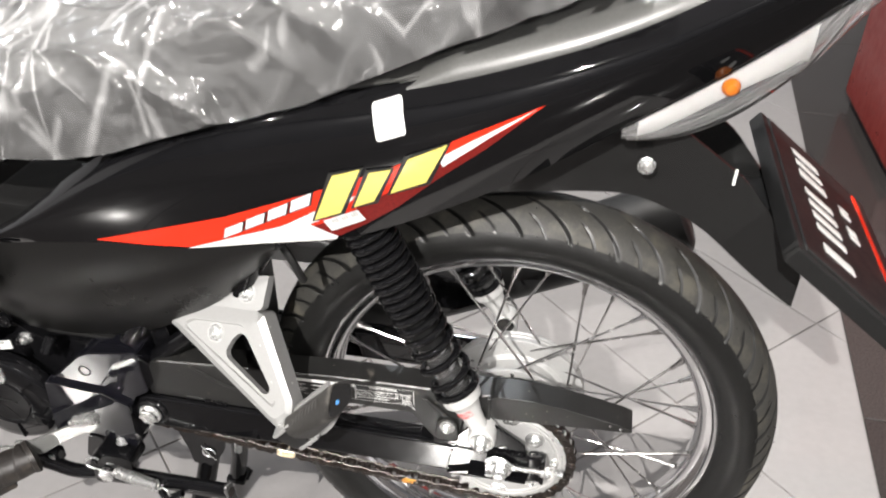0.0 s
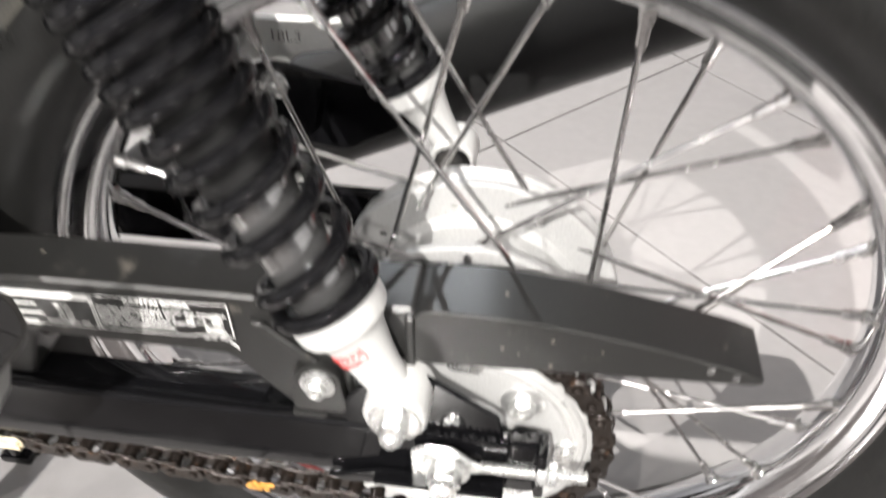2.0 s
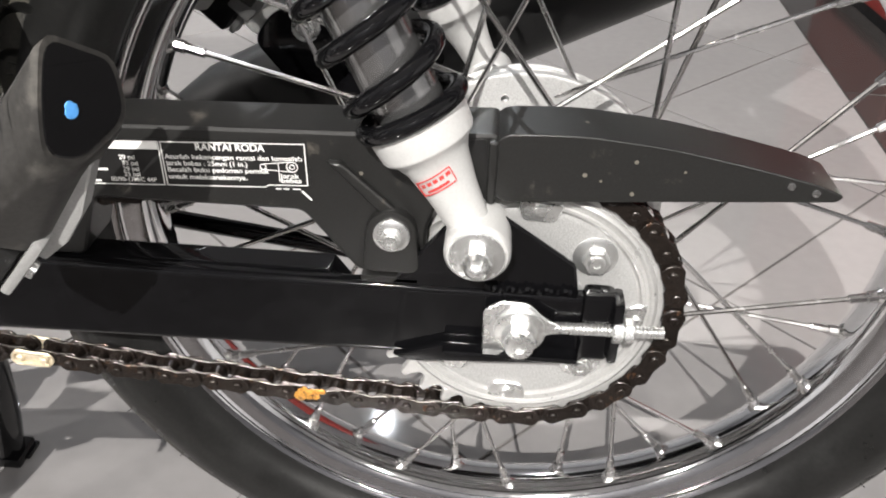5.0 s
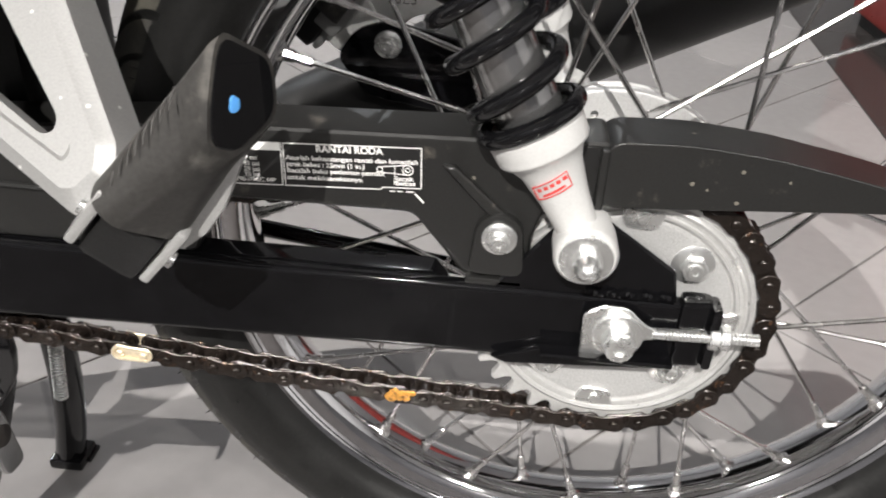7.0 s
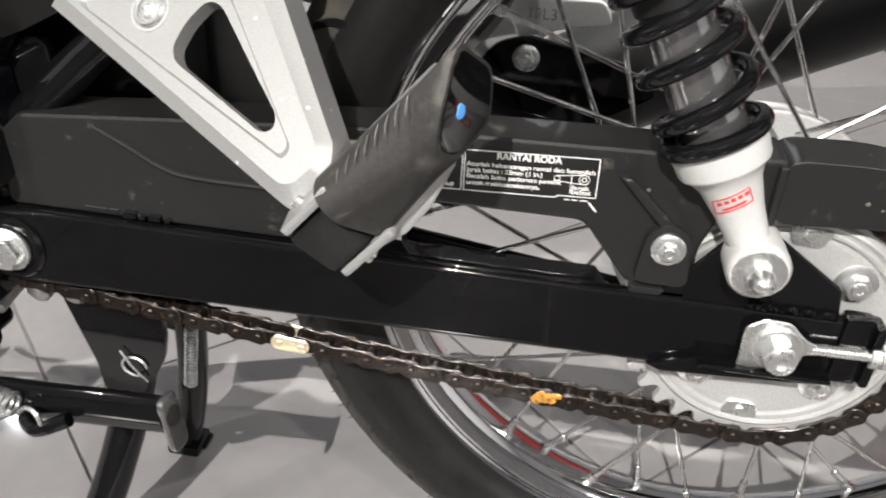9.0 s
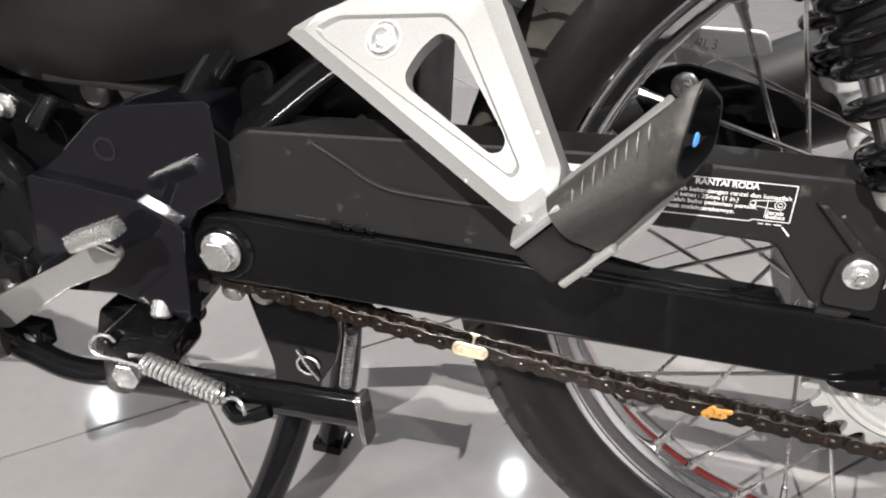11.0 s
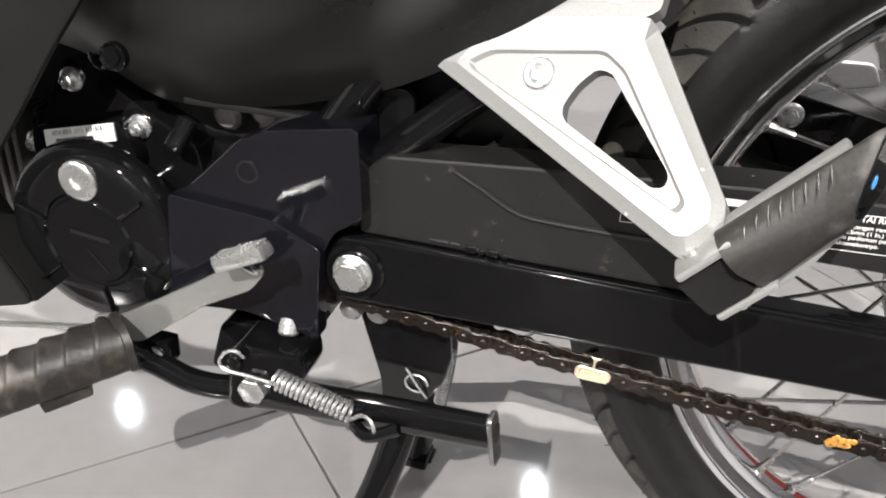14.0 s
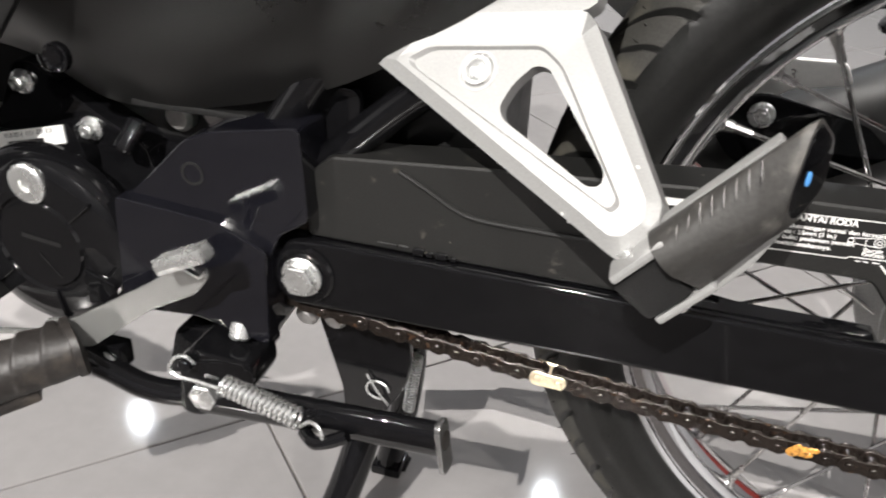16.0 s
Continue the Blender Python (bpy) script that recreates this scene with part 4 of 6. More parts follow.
# passenger footrest hanger: a cast triangular bracket that leans outward towards its foot
def bracket_body(outer, ridge, panel, hole, sink, thick):
    """A cast web: outer, with a depth for each point, slopes up to the ridge; inside lies a sunk panel with a hole."""
    bm = bmesh.new()

    def loop(pts, depth):
        vs = [bm.verts.new((p[0], depth if depth is not None else p[2], p[1])) for p in pts]
        return vs, [bm.edges.new((vs[i], vs[(i + 1) % len(vs)])) for i in range(len(vs))]

    def wall(a, b):
        for i in range(len(a)):
            j = (i + 1) % len(a)
            bm.faces.new((a[i], a[j], b[j], b[i]))

    cx = sum(p[0] for p in panel) / len(panel)
    cz = sum(p[1] for p in panel) / len(panel)
    shrunk = [(cx + (x - cx) * 0.955, cz + (z - cz) * 0.955) for x, z in panel]
    o0, eo0 = loop(outer, None)
    r0, er0 = loop(ridge, 0)
    p0, ep0 = loop(panel, 0)
    p1, ep1 = loop(shrunk, sink)
    h1, eh1 = loop(hole, sink)
    h2, eh2 = loop(hole, 0.010)
    o2, eo2 = loop(outer, thick)
    for edges in (eo0 + er0, er0 + ep0, ep1 + eh1, eh2 + eo2):
        bmesh.ops.triangle_fill(bm, use_beauty=True, edges=edges)
    wall(p0, p1)
    wall(h1, h2)
    wall(o0, o2)
    return bm


HO = Vector((-0.302, -0.074, 0.429))
E1, E2, EN = Vector((0.9726, -0.1911, 0.1326)), Vector((0.0, 0.5699, 0.8217)), Vector((-0.2326, -0.7992, 0.5543))
HM = Matrix.Translation(HO) @ Matrix(((E1.x, -EN.x, E2.x), (E1.y, -EN.y, E2.y), (E1.z, -EN.z, E2.z))).to_4x4()
H_EDGE = [(-0.0685, 0.0078, 0.0040), (0.0775, -0.0785, 0.0050), (0.0830, -0.0815, 0.0050), (0.0880, -0.0810, 0.0045), (0.0990, -0.0680, 0.0040), (0.0985, -0.0540, 0.0040), (0.0540, 0.0270, 0.0030), (0.0500, 0.0290, -0.0025), (-0.0235, 0.0272, -0.0025)]
h_outer = [(x, z, min(H_EDGE, key=lambda e: (e[0] - x) ** 2 + (e[1] - z) ** 2)[2]) for x, z in rounded([e[:2] for e in H_EDGE], 0.002, 3)]
h_ridge = rounded([(-0.0470, 0.0038), (-0.0300, 0.0130), (0.0450, 0.0170), (0.0495, 0.0190), (0.0925, -0.0545), (0.0930, -0.0640), (0.0850, -0.0715), (0.0790, -0.0720)], 0.002, 3)
h_panel = rounded([(-0.0400, 0.0045), (-0.0285, 0.0108), (0.0318, 0.0128), (0.0432, 0.0040), (0.0822, -0.0575), (0.0790, -0.0625), (-0.0370, 0.0005)], 0.004, 3)
h_hole = rounded([(0.0148, -0.0165), (0.0200, -0.0050), (0.0290, 0.0042), (0.0365, 0.0026), (0.0718, -0.0440), (0.0712, -0.0502), (0.0652, -0.0515), (0.0172, -0.0228)], 0.005, 3)
h_upper = rounded([(-0.0235, 0.0272), (0.0500, 0.0290), (0.0555, 0.0330), (0.0570, 0.0480), (0.0590, 0.0660), (0.0330, 0.0620), (0.0080, 0.0460)], 0.002, 3)


def hanger(name, flip, label):
    root = new(name)
    root.parent = bike
    root["label"] = label
    if flip:
        root.matrix_basis = Matrix.Translation((0, 2 * WY, 0)) @ Matrix.Diagonal((1, -1, 1, 1))
    body = bracket_body(h_outer, h_ridge, h_panel, h_hole, 0.0022, 0.0240)
    part("bracket", moved(body, HM), SILVER, root, "silver cast bracket with a rounded triangular opening", smooth=20)
    part("bracket_top", moved(plate(h_upper, -0.0025, 0.0080, 0.0012, 2), HM), SILVER, root, "flat upper flange of the bracket")
    for u, v, rise in ((0.0, 0.0, 0.0022), (0.035, 0.0453, -0.0025)):
        seat_ring = lathe([(0.0008, 0.0106), (-0.0004, 0.0102), (-0.0004, 0.0090), (0.0010, 0.0086), (0.0010, 0.0001)], 36)
        part("bolt_seat", moved(seat_ring, HM @ Matrix.Translation((u, rise, v))), CAST, root)
        b = lathe([(0.0010, 0.0082), (-0.0014, 0.0082), (-0.0022, 0.0074), (-0.0022, 0.0058), (-0.0012, 0.0052), (-0.0028, 0.0046), (-0.0032, 0.0036), (-0.0032, 0.0024), (-0.0014, 0.0021), (-0.0014, 0.0001)], 32)
        part("socket_bolt", moved(b, HM @ Matrix.Translation((u, rise, v))), ZINC, root)
    # folding peg with its clevis
    a0, a1 = Vector((-0.1970, -0.1280, 0.3690)), Vector((-0.1532, -0.1330, 0.4210))
    ax = (a1 - a0).normalized()
    wide = Vector((0.82, 0.12, -0.55))
    wide = (wide - ax * wide.dot(ax)).normalized()
    thick = ax.cross(wide)
    if thick.y > 0:
        thick = -thick
    PM = Matrix.Translation(a0) @ Matrix(((wide.x, ax.x, -thick.x), (wide.y, ax.y, -thick.y), (wide.z, ax.z, -thick.z))).to_4x4()
    L = (a1 - a0).length
    # its end is cut aslant, so that the end face looks outward and back
    FACE = Vector((0.876, -0.4815, 0.006))

    def end_y(x, z):
        return ((a1 - PM @ Vector((x, 0, z))).dot(FACE)) / ax.dot(FACE)

    # six-sided section, broader at the hinge than at the end
    hinge_side = [(-0.0215, 0.0000), (0.0000, 0.0180), (0.0180, 0.0150), (0.0160, -0.0060), (-0.0080, -0.0185), (-0.0185, -0.0140)]
    end_side = [(-0.0206, -0.0008), (0.0015, 0.0178), (0.0168, 0.0152), (0.0120, -0.0052), (0.0010, -0.0155), (-0.0100, -0.0098)]
    sect = rounded(end_side, 0.0055, 4)
    start = rounded(hinge_side, 0.0055, 4)
    bm = bmesh.new()
    rings = []
    for k in range(31):
        ring = []
        for (x0, z0), (x1, z1) in zip(start, sect):
            f = 1.0 if k < 29 else 1.0 - 0.025 * (k - 28)
            g = min(1.0, k / 22)
            x, z = x0 + (x1 - x0) * g, z0 + (z1 - z0) * g
            ring.append(bm.verts.new((x * f, 0.006 + (end_y(x * f, z * f) - 0.006) * k / 30, z * f)))
        rings.append(ring)
    for a, b in zip(rings, rings[1:]):
        for i in range(len(sect)):
            j = (i + 1) % len(sect)
            bm.faces.new((a[i], a[j], b[j], b[i]))
    bm.faces.new(rings[0])
    bm.faces.new(rings[-1])
    part("peg_rubber", moved(bm, PM), WORN_GREY, root, "black rubber footrest sleeve, scuffed grey")
    bm = bmesh.new()
    inset = [(x * 0.86, z * 0.86) for x, z in sect]
    lo = [bm.verts.new((x, end_y(x, z) - 0.001, z)) for x, z in inset]
    hi = [bm.verts.new((x * 0.97, end_y(x * 0.97, z * 0.97) + 0.0010, z * 0.97)) for x, z in inset]
    for i in range(len(inset)):
        j = (i + 1) % len(inset)
        bm.faces.new((lo[i], lo[j], hi[j], hi[i]))
    bm.faces.new(hi)
    part("peg_end", moved(bm, PM), BLACK_GLOSS, root, "gloss black end face")
    if not flip:
        spot = PM @ Vector((0, end_y(0, -0.002) + 0.0013, -0.002))
        dot = bmesh.new()
        for dx, dz, r in ((0, 0, 0.0025), (0.0004, 0.0022, 0.0017), (-0.0008, 0.0012, 0.0016)):
            merge(dot, moved(lathe([(0, 0.0001), (0.0003, r), (0.0006, r * 0.9), (0.0007, 0.0001)], 12), Matrix.Translation((dx, 0, dz))))
        part("paint_dot", moved(dot, along(spot - FACE * 0.0004, spot + FACE)), BLUE_MARK, root, "small blue paint mark")
    part("peg_core", moved(box(-0.0130, 0.0120, -0.022, 0.004, -0.0105, 0.0095, 0.004), PM), BLACK_PLASTIC, root)
    for k in range(9):
        y = 0.012 + 0.0058 * k
        part("peg_rib", moved(tube([(-0.0190, y + 0.0030, -0.0040), (-0.0179, y + 0.0014, -0.0090), (-0.0162, y, -0.0132)], [0.0002, 0.0005, 0.0002], 6), PM), WORN_GREY, root)
    for u, lo, out_z in ((-0.0185, -0.018, -0.013), (0.0125, -0.020, -0.009)):
        lug = box(u, u + 0.0045, lo, 0.012, out_z, out_z + 0.014, 0.0018)
        part("lug", moved(lug, PM), SILVER, root, "silver clevis lug")
    for u in (-0.0175, 0.0165):
        pin = moved(lathe([(-0.003, 0.0001), (-0.003, 0.0036), (0.003, 0.0036), (0.003, 0.0001)], 14), PM @ pose(u, -0.008, -0.002, 0, 0, 90))
        part("clevis_pin", pin, ZINC, root)
    part("peg_frame", moved(box(-0.0165, -0.0125, -0.004, end_y(-0.0145, 0.010) - 0.022, 0.0075, 0.0140, 0.0015), PM), SILVER, root, "silver edge of the footrest frame")
    tray = plate([(0.004, -0.004), (0.0205, -0.004), (0.0230, 0.010), (0.0215, 0.026), (0.0145, L * 0.72), (0.004, L * 0.72)], 0.0010, 0.0120, 0.0015, 2)
    part("peg_frame", moved(tray, PM @ Matrix(((1, 0, 0, 0), (0, 0, 1, 0), (0, 1, 0, 0), (0, 0, 0, 1)))), SILVER, root, "pale silver underside of the footrest frame")


hanger("left_footrest_hanger", False, "silver cast footrest bracket with a folded black peg")
hanger("right_footrest_hanger", True, "silver cast footrest bracket with a folded black peg")


# bodywork
def curve(xs, vs):
    return lambda x: float(np.interp(x, xs, vs))


z_low = curve((-0.62, -0.51, -0.394, -0.303, -0.158, -0.097, -0.012, 0.071, 0.146, 0.212, 0.27), (0.495, 0.518, 0.540, 0.545, 0.569, 0.594, 0.638, 0.694, 0.743, 0.793, 0.835))
z_top = curve((-0.62, -0.515, -0.455, -0.38, -0.316, -0.229, -0.161, -0.073, -0.016, 0.062, 0.114, 0.27), (0.500, 0.524, 0.570, 0.627, 0.663, 0.693, 0.710, 0.732, 0.749, 0.774, 0.800, 0.872))
y_low = curve((-0.62, -0.51, -0.394, -0.303, -0.158, -0.012, 0.071, 0.146, 0.212, 0.27), (0.080, 0.085, 0.092, 0.092, 0.084, 0.076, 0.068, 0.058, 0.045, 0.030))
y_ridge = curve((-0.62, -0.50, -0.38, -0.23, -0.10, 0.0, 0.071, 0.146, 0.212, 0.27), (0.082, 0.090, 0.100, 0.106, 0.1075, 0.103, 0.093, 0.078, 0.060, 0.042))


def smoothed(fn, w=0.035):
    return lambda x: sum(fn(x + w * k / 4) for k in range(-4, 5)) / 9


z_low, z_top, y_low, y_ridge = (smoothed(fn) for fn in (z_low, z_top, y_low, y_ridge))


def side_y(x, z):
    """How far out (towards -y) the glossy side panel lies."""
    s = (z - z_low(x)) / max(1e-4, z_top(x) - z_low(x))
    if s <= 0.72:
        return -(y_low(x) + (y_ridge(x) - y_low(x)) * math.sin(max(0.0, s) / 0.72 * math.pi / 2))
    q = (s - 0.72) / 0.28
    return -(y_ridge(x) - 0.017 * q * q)


def grid(fn, nu, nv, close=False):
    bm = bmesh.new()
    vs = [[bm.verts.new(fn(i / nu, j / nv)) for j in range(nv + 1)] for i in range(nu + 1)]
    for i in range(nu):
        for j in range(nv):
            bm.faces.new((vs[i][j], vs[i + 1][j], vs[i + 1][j + 1], vs[i][j + 1]))
    return bm


def shell(bm, thick):
    """Gives a sheet its thickness."""
    bmesh.ops.recalc_face_normals(bm, faces=bm.faces)
    bmesh.ops.solidify(bm, geom=bm.faces[:], thickness=thick)
    return bm


def panel_point(u, v):
    x = -0.52 + 0.785 * u
    z = z_low(x) + (z_top(x) - z_low(x)) * v
    return (x, side_y(x, z), z)


MIRROR = Matrix.Translation((0, 2 * WY, 0)) @ Matrix.Diagonal((1, -1, 1, 1))
part("left_side_panel", shell(grid(panel_point, 90, 16), 0.002), BLACK_GLOSS, bike, "gloss black side panel")
part("right_side_panel", moved(shell(grid(panel_point, 90, 16), 0.002), MIRROR), BLACK_GLOSS, bike, "gloss black side panel")


def tail_top(u, v):
    x = -0.16 + 0.425 * u
    z, yo = z_top(x), y_ridge(x) - 0.019
    t = -1 + 2 * v
    return (x, WY + (yo + WY) * t, z + 0.030 * (1 - t * t) * (1 - 0.3 * u) + 0.002)




def strip_point(u, v):
    """A satin strip that closes the gap between the glossy panel and the seat."""
    x = -0.10 + 0.27 * u
    rise = 0.030 * v * min(1.0, 1.6 * math.sin(math.pi * min(1.0, 0.06 + 0.98 * u)))
    return (x, -(y_ridge(x) - 0.0125) + 0.030 * v * v, z_top(x) - 0.0065 + rise)


part("left_tail_strip", shell(grid(strip_point, 50, 8), 0.002), TAIL_SATIN, bike, "satin grey strip under the seat's edge")
part("right_tail_strip", moved(shell(grid(strip_point, 50, 8), 0.002), MIRROR), TAIL_SATIN, bike, "satin grey strip under the seat's edge")
part("tail_cowl", shell(grid(tail_top, 40, 20), 0.002), TAIL_SATIN, bike, "satin grey tail cowl")

zb = smoothed(curve((-0.70, -0.62, -0.59, -0.543, -0.50, -0.443, -0.39, -0.363, -0.31, -0.26, -0.215), (0.400, 0.400, 0.396, 0.374, 0.372, 0.385, 0.401, 0.414, 0.444, 0.494, 0.545)), 0.012)


def cover_point(u, v):
    x = -0.70 + 0.482 * u
    z1, z0 = max(z_low(x) - 0.001, zb(x) + 0.004), zb(x)
    z = z0 + (z1 - z0) * v
    y = -(y_low(x) - 0.002 + 0.004 * math.sin(v * math.pi) - 0.034 * (1 - v) ** 1.8)
    return (x, y, z)


part("left_lower_cover", shell(grid(cover_point, 60, 16), 0.003), COVER_SATIN, bike, "matt black lower side cover")
part("right_lower_cover", moved(shell(grid(cover_point, 60, 16), 0.003), MIRROR), COVER_SATIN, bike, "matt black lower side cover")
part("cover_screw", moved(lathe([(0.004, 0.0085), (-0.0004, 0.0085), (-0.0010, 0.0078), (0.0004, 0.0066), (0.0006, 0.0050), (-0.0006, 0.0044), (-0.0008, 0.0001)], 24), Matrix.Translation((-0.5450, -0.0790, 0.4070))), BLACK_STEEL, bike)
part("cover_screw", moved(flange_bolt(0.0055, 0.003), Matrix.Translation((-0.578, -0.0465, 0.3945))), BLACK_STEEL, bike)


# printed decals, laid on the side panel
def decal(name, outline, mat, label, lift, parent=None, cuts=5):
    bm = bmesh.new()
    face = bm.faces.new([bm.verts.new((x, 0, z)) for x, z in outline])
    bmesh.ops.triangulate(bm, faces=[face])
    for _ in range(cuts):
        longest = [e for e in bm.edges if e.calc_length() > 0.012]
        if longest:
            bmesh.ops.subdivide_edges(bm, edges=longest, cuts=1)
            bmesh.ops.triangulate(bm, faces=bm.faces[:])
    for v in bm.verts:
        v.co.y = side_y(v.co.x, v.co.z) - lift
    return part(name, bm, mat, bike, label)


decal("red_stripe", [(-0.394, 0.543), (-0.350, 0.5585), (-0.257, 0.590), (-0.180, 0.624), (-0.102, 0.661), (-0.045, 0.694), (0.013, 0.7235), (-0.026, 0.688), (-0.062, 0.664), (-0.103, 0.630), (-0.150, 0.592), (-0.170, 0.582), (-0.228, 0.5675), (-0.300, 0.5475), (-0.345, 0.5445)], DECAL_RED, "bright red printed stripe", 0.0006)
decal("dark_red_field", [(-0.205, 0.5755), (-0.160, 0.596), (-0.103, 0.637), (-0.040, 0.684), (0.004, 0.715), (-0.030, 0.682), (-0.065, 0.652), (-0.103, 0.615), (-0.130, 0.594), (-0.155, 0.577)], DECAL_DARK, "dark red speckled field", 0.0009)
decal("white_flash", [(-0.302, 0.546), (-0.205, 0.5850), (-0.160, 0.6150), (-0.135, 0.6280), (-0.150, 0.6080), (-0.180, 0.5900), (-0.208, 0.5740), (-0.157, 0.5755), (-0.160, 0.5715), (-0.230, 0.5600)], DECAL_WHITE, "white printed flash", 0.0012)
decal("white_tip", [(-0.066, 0.672), (-0.040, 0.690), (0.008, 0.7205), (-0.025, 0.6950), (-0.062, 0.6640)], DECAL_WHITE, "white printed tip", 0.0012)
# the badge: letter-like slanted bars, first small white ones, then large yellow ones with dark edges
for k in range(4):
    x0, z0 = -0.262 + 0.0225 * k, 0.5645 + 0.0130 * k
    w, h = 0.0185, 0.0150 + 0.0008 * k
    o = [(x0, z0), (x0 + w, z0 + 0.0105), (x0 + w + 0.004, z0 + 0.0105 + h * 0.8), (x0 + 0.004, z0 + h * 0.8)]
    decal("badge_outline", [(a + (a - x0 - w / 2) * 0.16, b + (b - z0 - h * 0.75) * 0.16) for a, b in o], DECAL_BLACK, "", 0.0014)
    decal("badge_bar", o, DECAL_WHITE, "small white badge shape", 0.0017)
for o in (
        [(-0.174, 0.5965), (-0.152, 0.6480), (-0.128, 0.6570), (-0.150, 0.6075)],
        [(-0.138, 0.6150), (-0.121, 0.6540), (-0.103, 0.6590), (-0.120, 0.6235)],
        [(-0.106, 0.6330), (-0.089, 0.6700), (-0.058, 0.6860), (-0.076, 0.6470)]):
    cx, cz = sum(p[0] for p in o) / len(o), sum(p[1] for p in o) / len(o)
    decal("badge_outline", [(a + (0.0028 if a > cx else -0.0028), b + (0.0024 if b > cz else -0.0024)) for a, b in o], DECAL_BLACK, "", 0.0014)
    decal("badge_bar", o, DECAL_YELLOW, "large yellow badge shape", 0.0018)
decal("paper_label", rounded([(-0.1185, 0.7115), (-0.0950, 0.7200), (-0.0895, 0.6920), (-0.1130, 0.6830)], 0.003), DECAL_WHITE, "plain white paper label", 0.0008)
decal("barcode_label", [(-0.1665, 0.5965), (-0.1350, 0.6125), (-0.1295, 0.6005), (-0.1610, 0.5840)], DECAL_WHITE, "white barcode label", 0.0024)
for k in range(11):
    if k % 4 != 3:
        x0, z0 = -0.1595 + 0.0022 * k, 0.5925 + 0.00112 * k
        decal("barcode_bar", [(x0, z0 + 0.006), (x0 + 0.0011, z0 + 0.0066), (x0 + 0.0028, z0 + 0.0020), (x0 + 0.0017, z0 + 0.0014)], STICKER_GREY, "", 0.0027, cuts=0)

# seat under its clear wrapping
z_seat = smoothed(curve((-0.75, -0.52, -0.465, -0.43, -0.36, -0.27, -0.166, -0.076, 0.02, 0.12), (0.62, 0.625, 0.632, 0.634, 0.645, 0.678, 0.712, 0.758, 0.800, 0.835)), 0.03)


FOLDS = [(0.9, 0.5, 5, 0.017, 4), (-0.4, 0.9, 6, 0.014, 5), (0.98, -0.2, 9, 0.013, 6), (0.3, 0.95, 12, 0.009, 5), (-0.8, 0.6, 22, 0.0060, 3), (0.6, 0.8, 34, 0.0045, 2), (0.95, 0.3, 75, 0.0020, 2), (-0.3, 0.9, 95, 0.0012, 2)]


def seat_point(grow, wrinkle):
    def point(u, v):
        x = -0.72 + (0.775 + 0.025 * (grow > 0)) * u
        end = 1 - max(0.0, (u - 0.86) / 0.14) ** 2 * 0.55
        t = -1 + 2 * v
        half = (0.125 - 0.012 * u) * (0.75 + 0.25 * end) + grow
        h = (0.098 - 0.01 * u) * end + grow
        c = abs(t) ** 3.2
        y = WY + half * math.sin(t * math.pi / 2) ** 1 * (1 if abs(t) < 1 else 1)
        z = z_seat(x) - 0.006 + h * (1 - c)
        if wrinkle:
            p = Vector((x, y + 0.7 * z, z))
            warp = Vector((noise.noise(p * 7), noise.noise(p * 7 + Vector((5, 1, 2))), 0)) * 0.025
            k = 0.0
            for turn_no, (dx, dy, freq, amp, sharp) in enumerate(FOLDS):
                ph = 0.13 + 0.37 * turn_no
                f = ((p.x + warp.x) * dx + (p.y + warp.y) * dy) * freq + ph
                patchy = max(0.0, noise.noise(p * (8 if freq < 20 else 14) + Vector((ph * 7, 3, 1))) * 1.8 + (0.45 if freq < 20 else 0.15))
                k += amp * patchy * (1 - abs((f % 1.0) * 2 - 1)) ** sharp
            d = Vector((0, t, 0.75)).normalized()
            y, z = y + d.y * k, z + d.z * k
        return (x, y, z)
    return point


part("seat", shell(grid(seat_point(0.0, False), 60, 30), 0.004), SEAT_VINYL, bike, "dark vinyl saddle")
film = tagged(new("plastic_wrapping", mesh_of("plastic_wrapping", grid(seat_point(0.004, True), 330, 190), FILM, smooth=50)), "crumpled clear plastic film wrapped round the saddle", "plastic wrap")

# rear end: clear lamp unit, mudguard and number plate
def lens_point(u, v):
    x = 0.072 + 0.185 * u
    z1 = z_low(x) - 0.001
    drop = 0.047 * math.sin(min(1, u * 0.95 + 0.05) * math.pi) ** 0.75 + 0.003
    z = z1 - drop * v
    y = -(y_low(x) + 0.001 + 0.007 * math.sin(v * math.pi) - 0.018 * v)
    return (x, y, z)


lamp = new("tail_lamp_unit")
lamp.parent = bike
lamp["label"] = "clear plastic rear lamp unit with an amber indicator bulb"
part("reflector", moved(grid(lambda u, v: lens_point(0.06 + 0.62 * u, v * (0.70 - 0.34 * math.sin(u * math.pi) ** 0.6)), 24, 8), Matrix.Translation((0, 0.0018, 0.0))), PALE, lamp, "bright reflector")
part("lamp_housing", moved(grid(lens_point, 30, 10), Matrix.Translation((0, 0.008, 0.002))), CHROME, lamp, "grey inside of the housing")
part("lens", shell(grid(lens_point, 30, 10), 0.0015), LENS, lamp, "clear lens")
part("lower_edge", moved(grid(lambda u, v: lens_point(0.10 + 0.58 * u, 0.86 + 0.14 * v), 24, 4), Matrix.Translation((0, 0.0012, 0.0))), BLACK_PLASTIC, lamp, "dark lower edge of the housing")
part("divider", tube([Vector(lens_point(0.80 - 0.10 * k / 10, 0.98 * k / 10)) + Vector((0, 0.0022, 0)) for k in range(11)], 0.0020, 8), TAIL_SATIN, lamp, "grey divider")
for v in (0.52, 0.60, 0.70):
    part("reflector_step", tube([Vector(lens_point(0.03 + 0.62 * k / 20, v)) + Vector((0, 0.0030, 0)) for k in range(21)], 0.0014, 6), TAIL_SATIN, lamp)
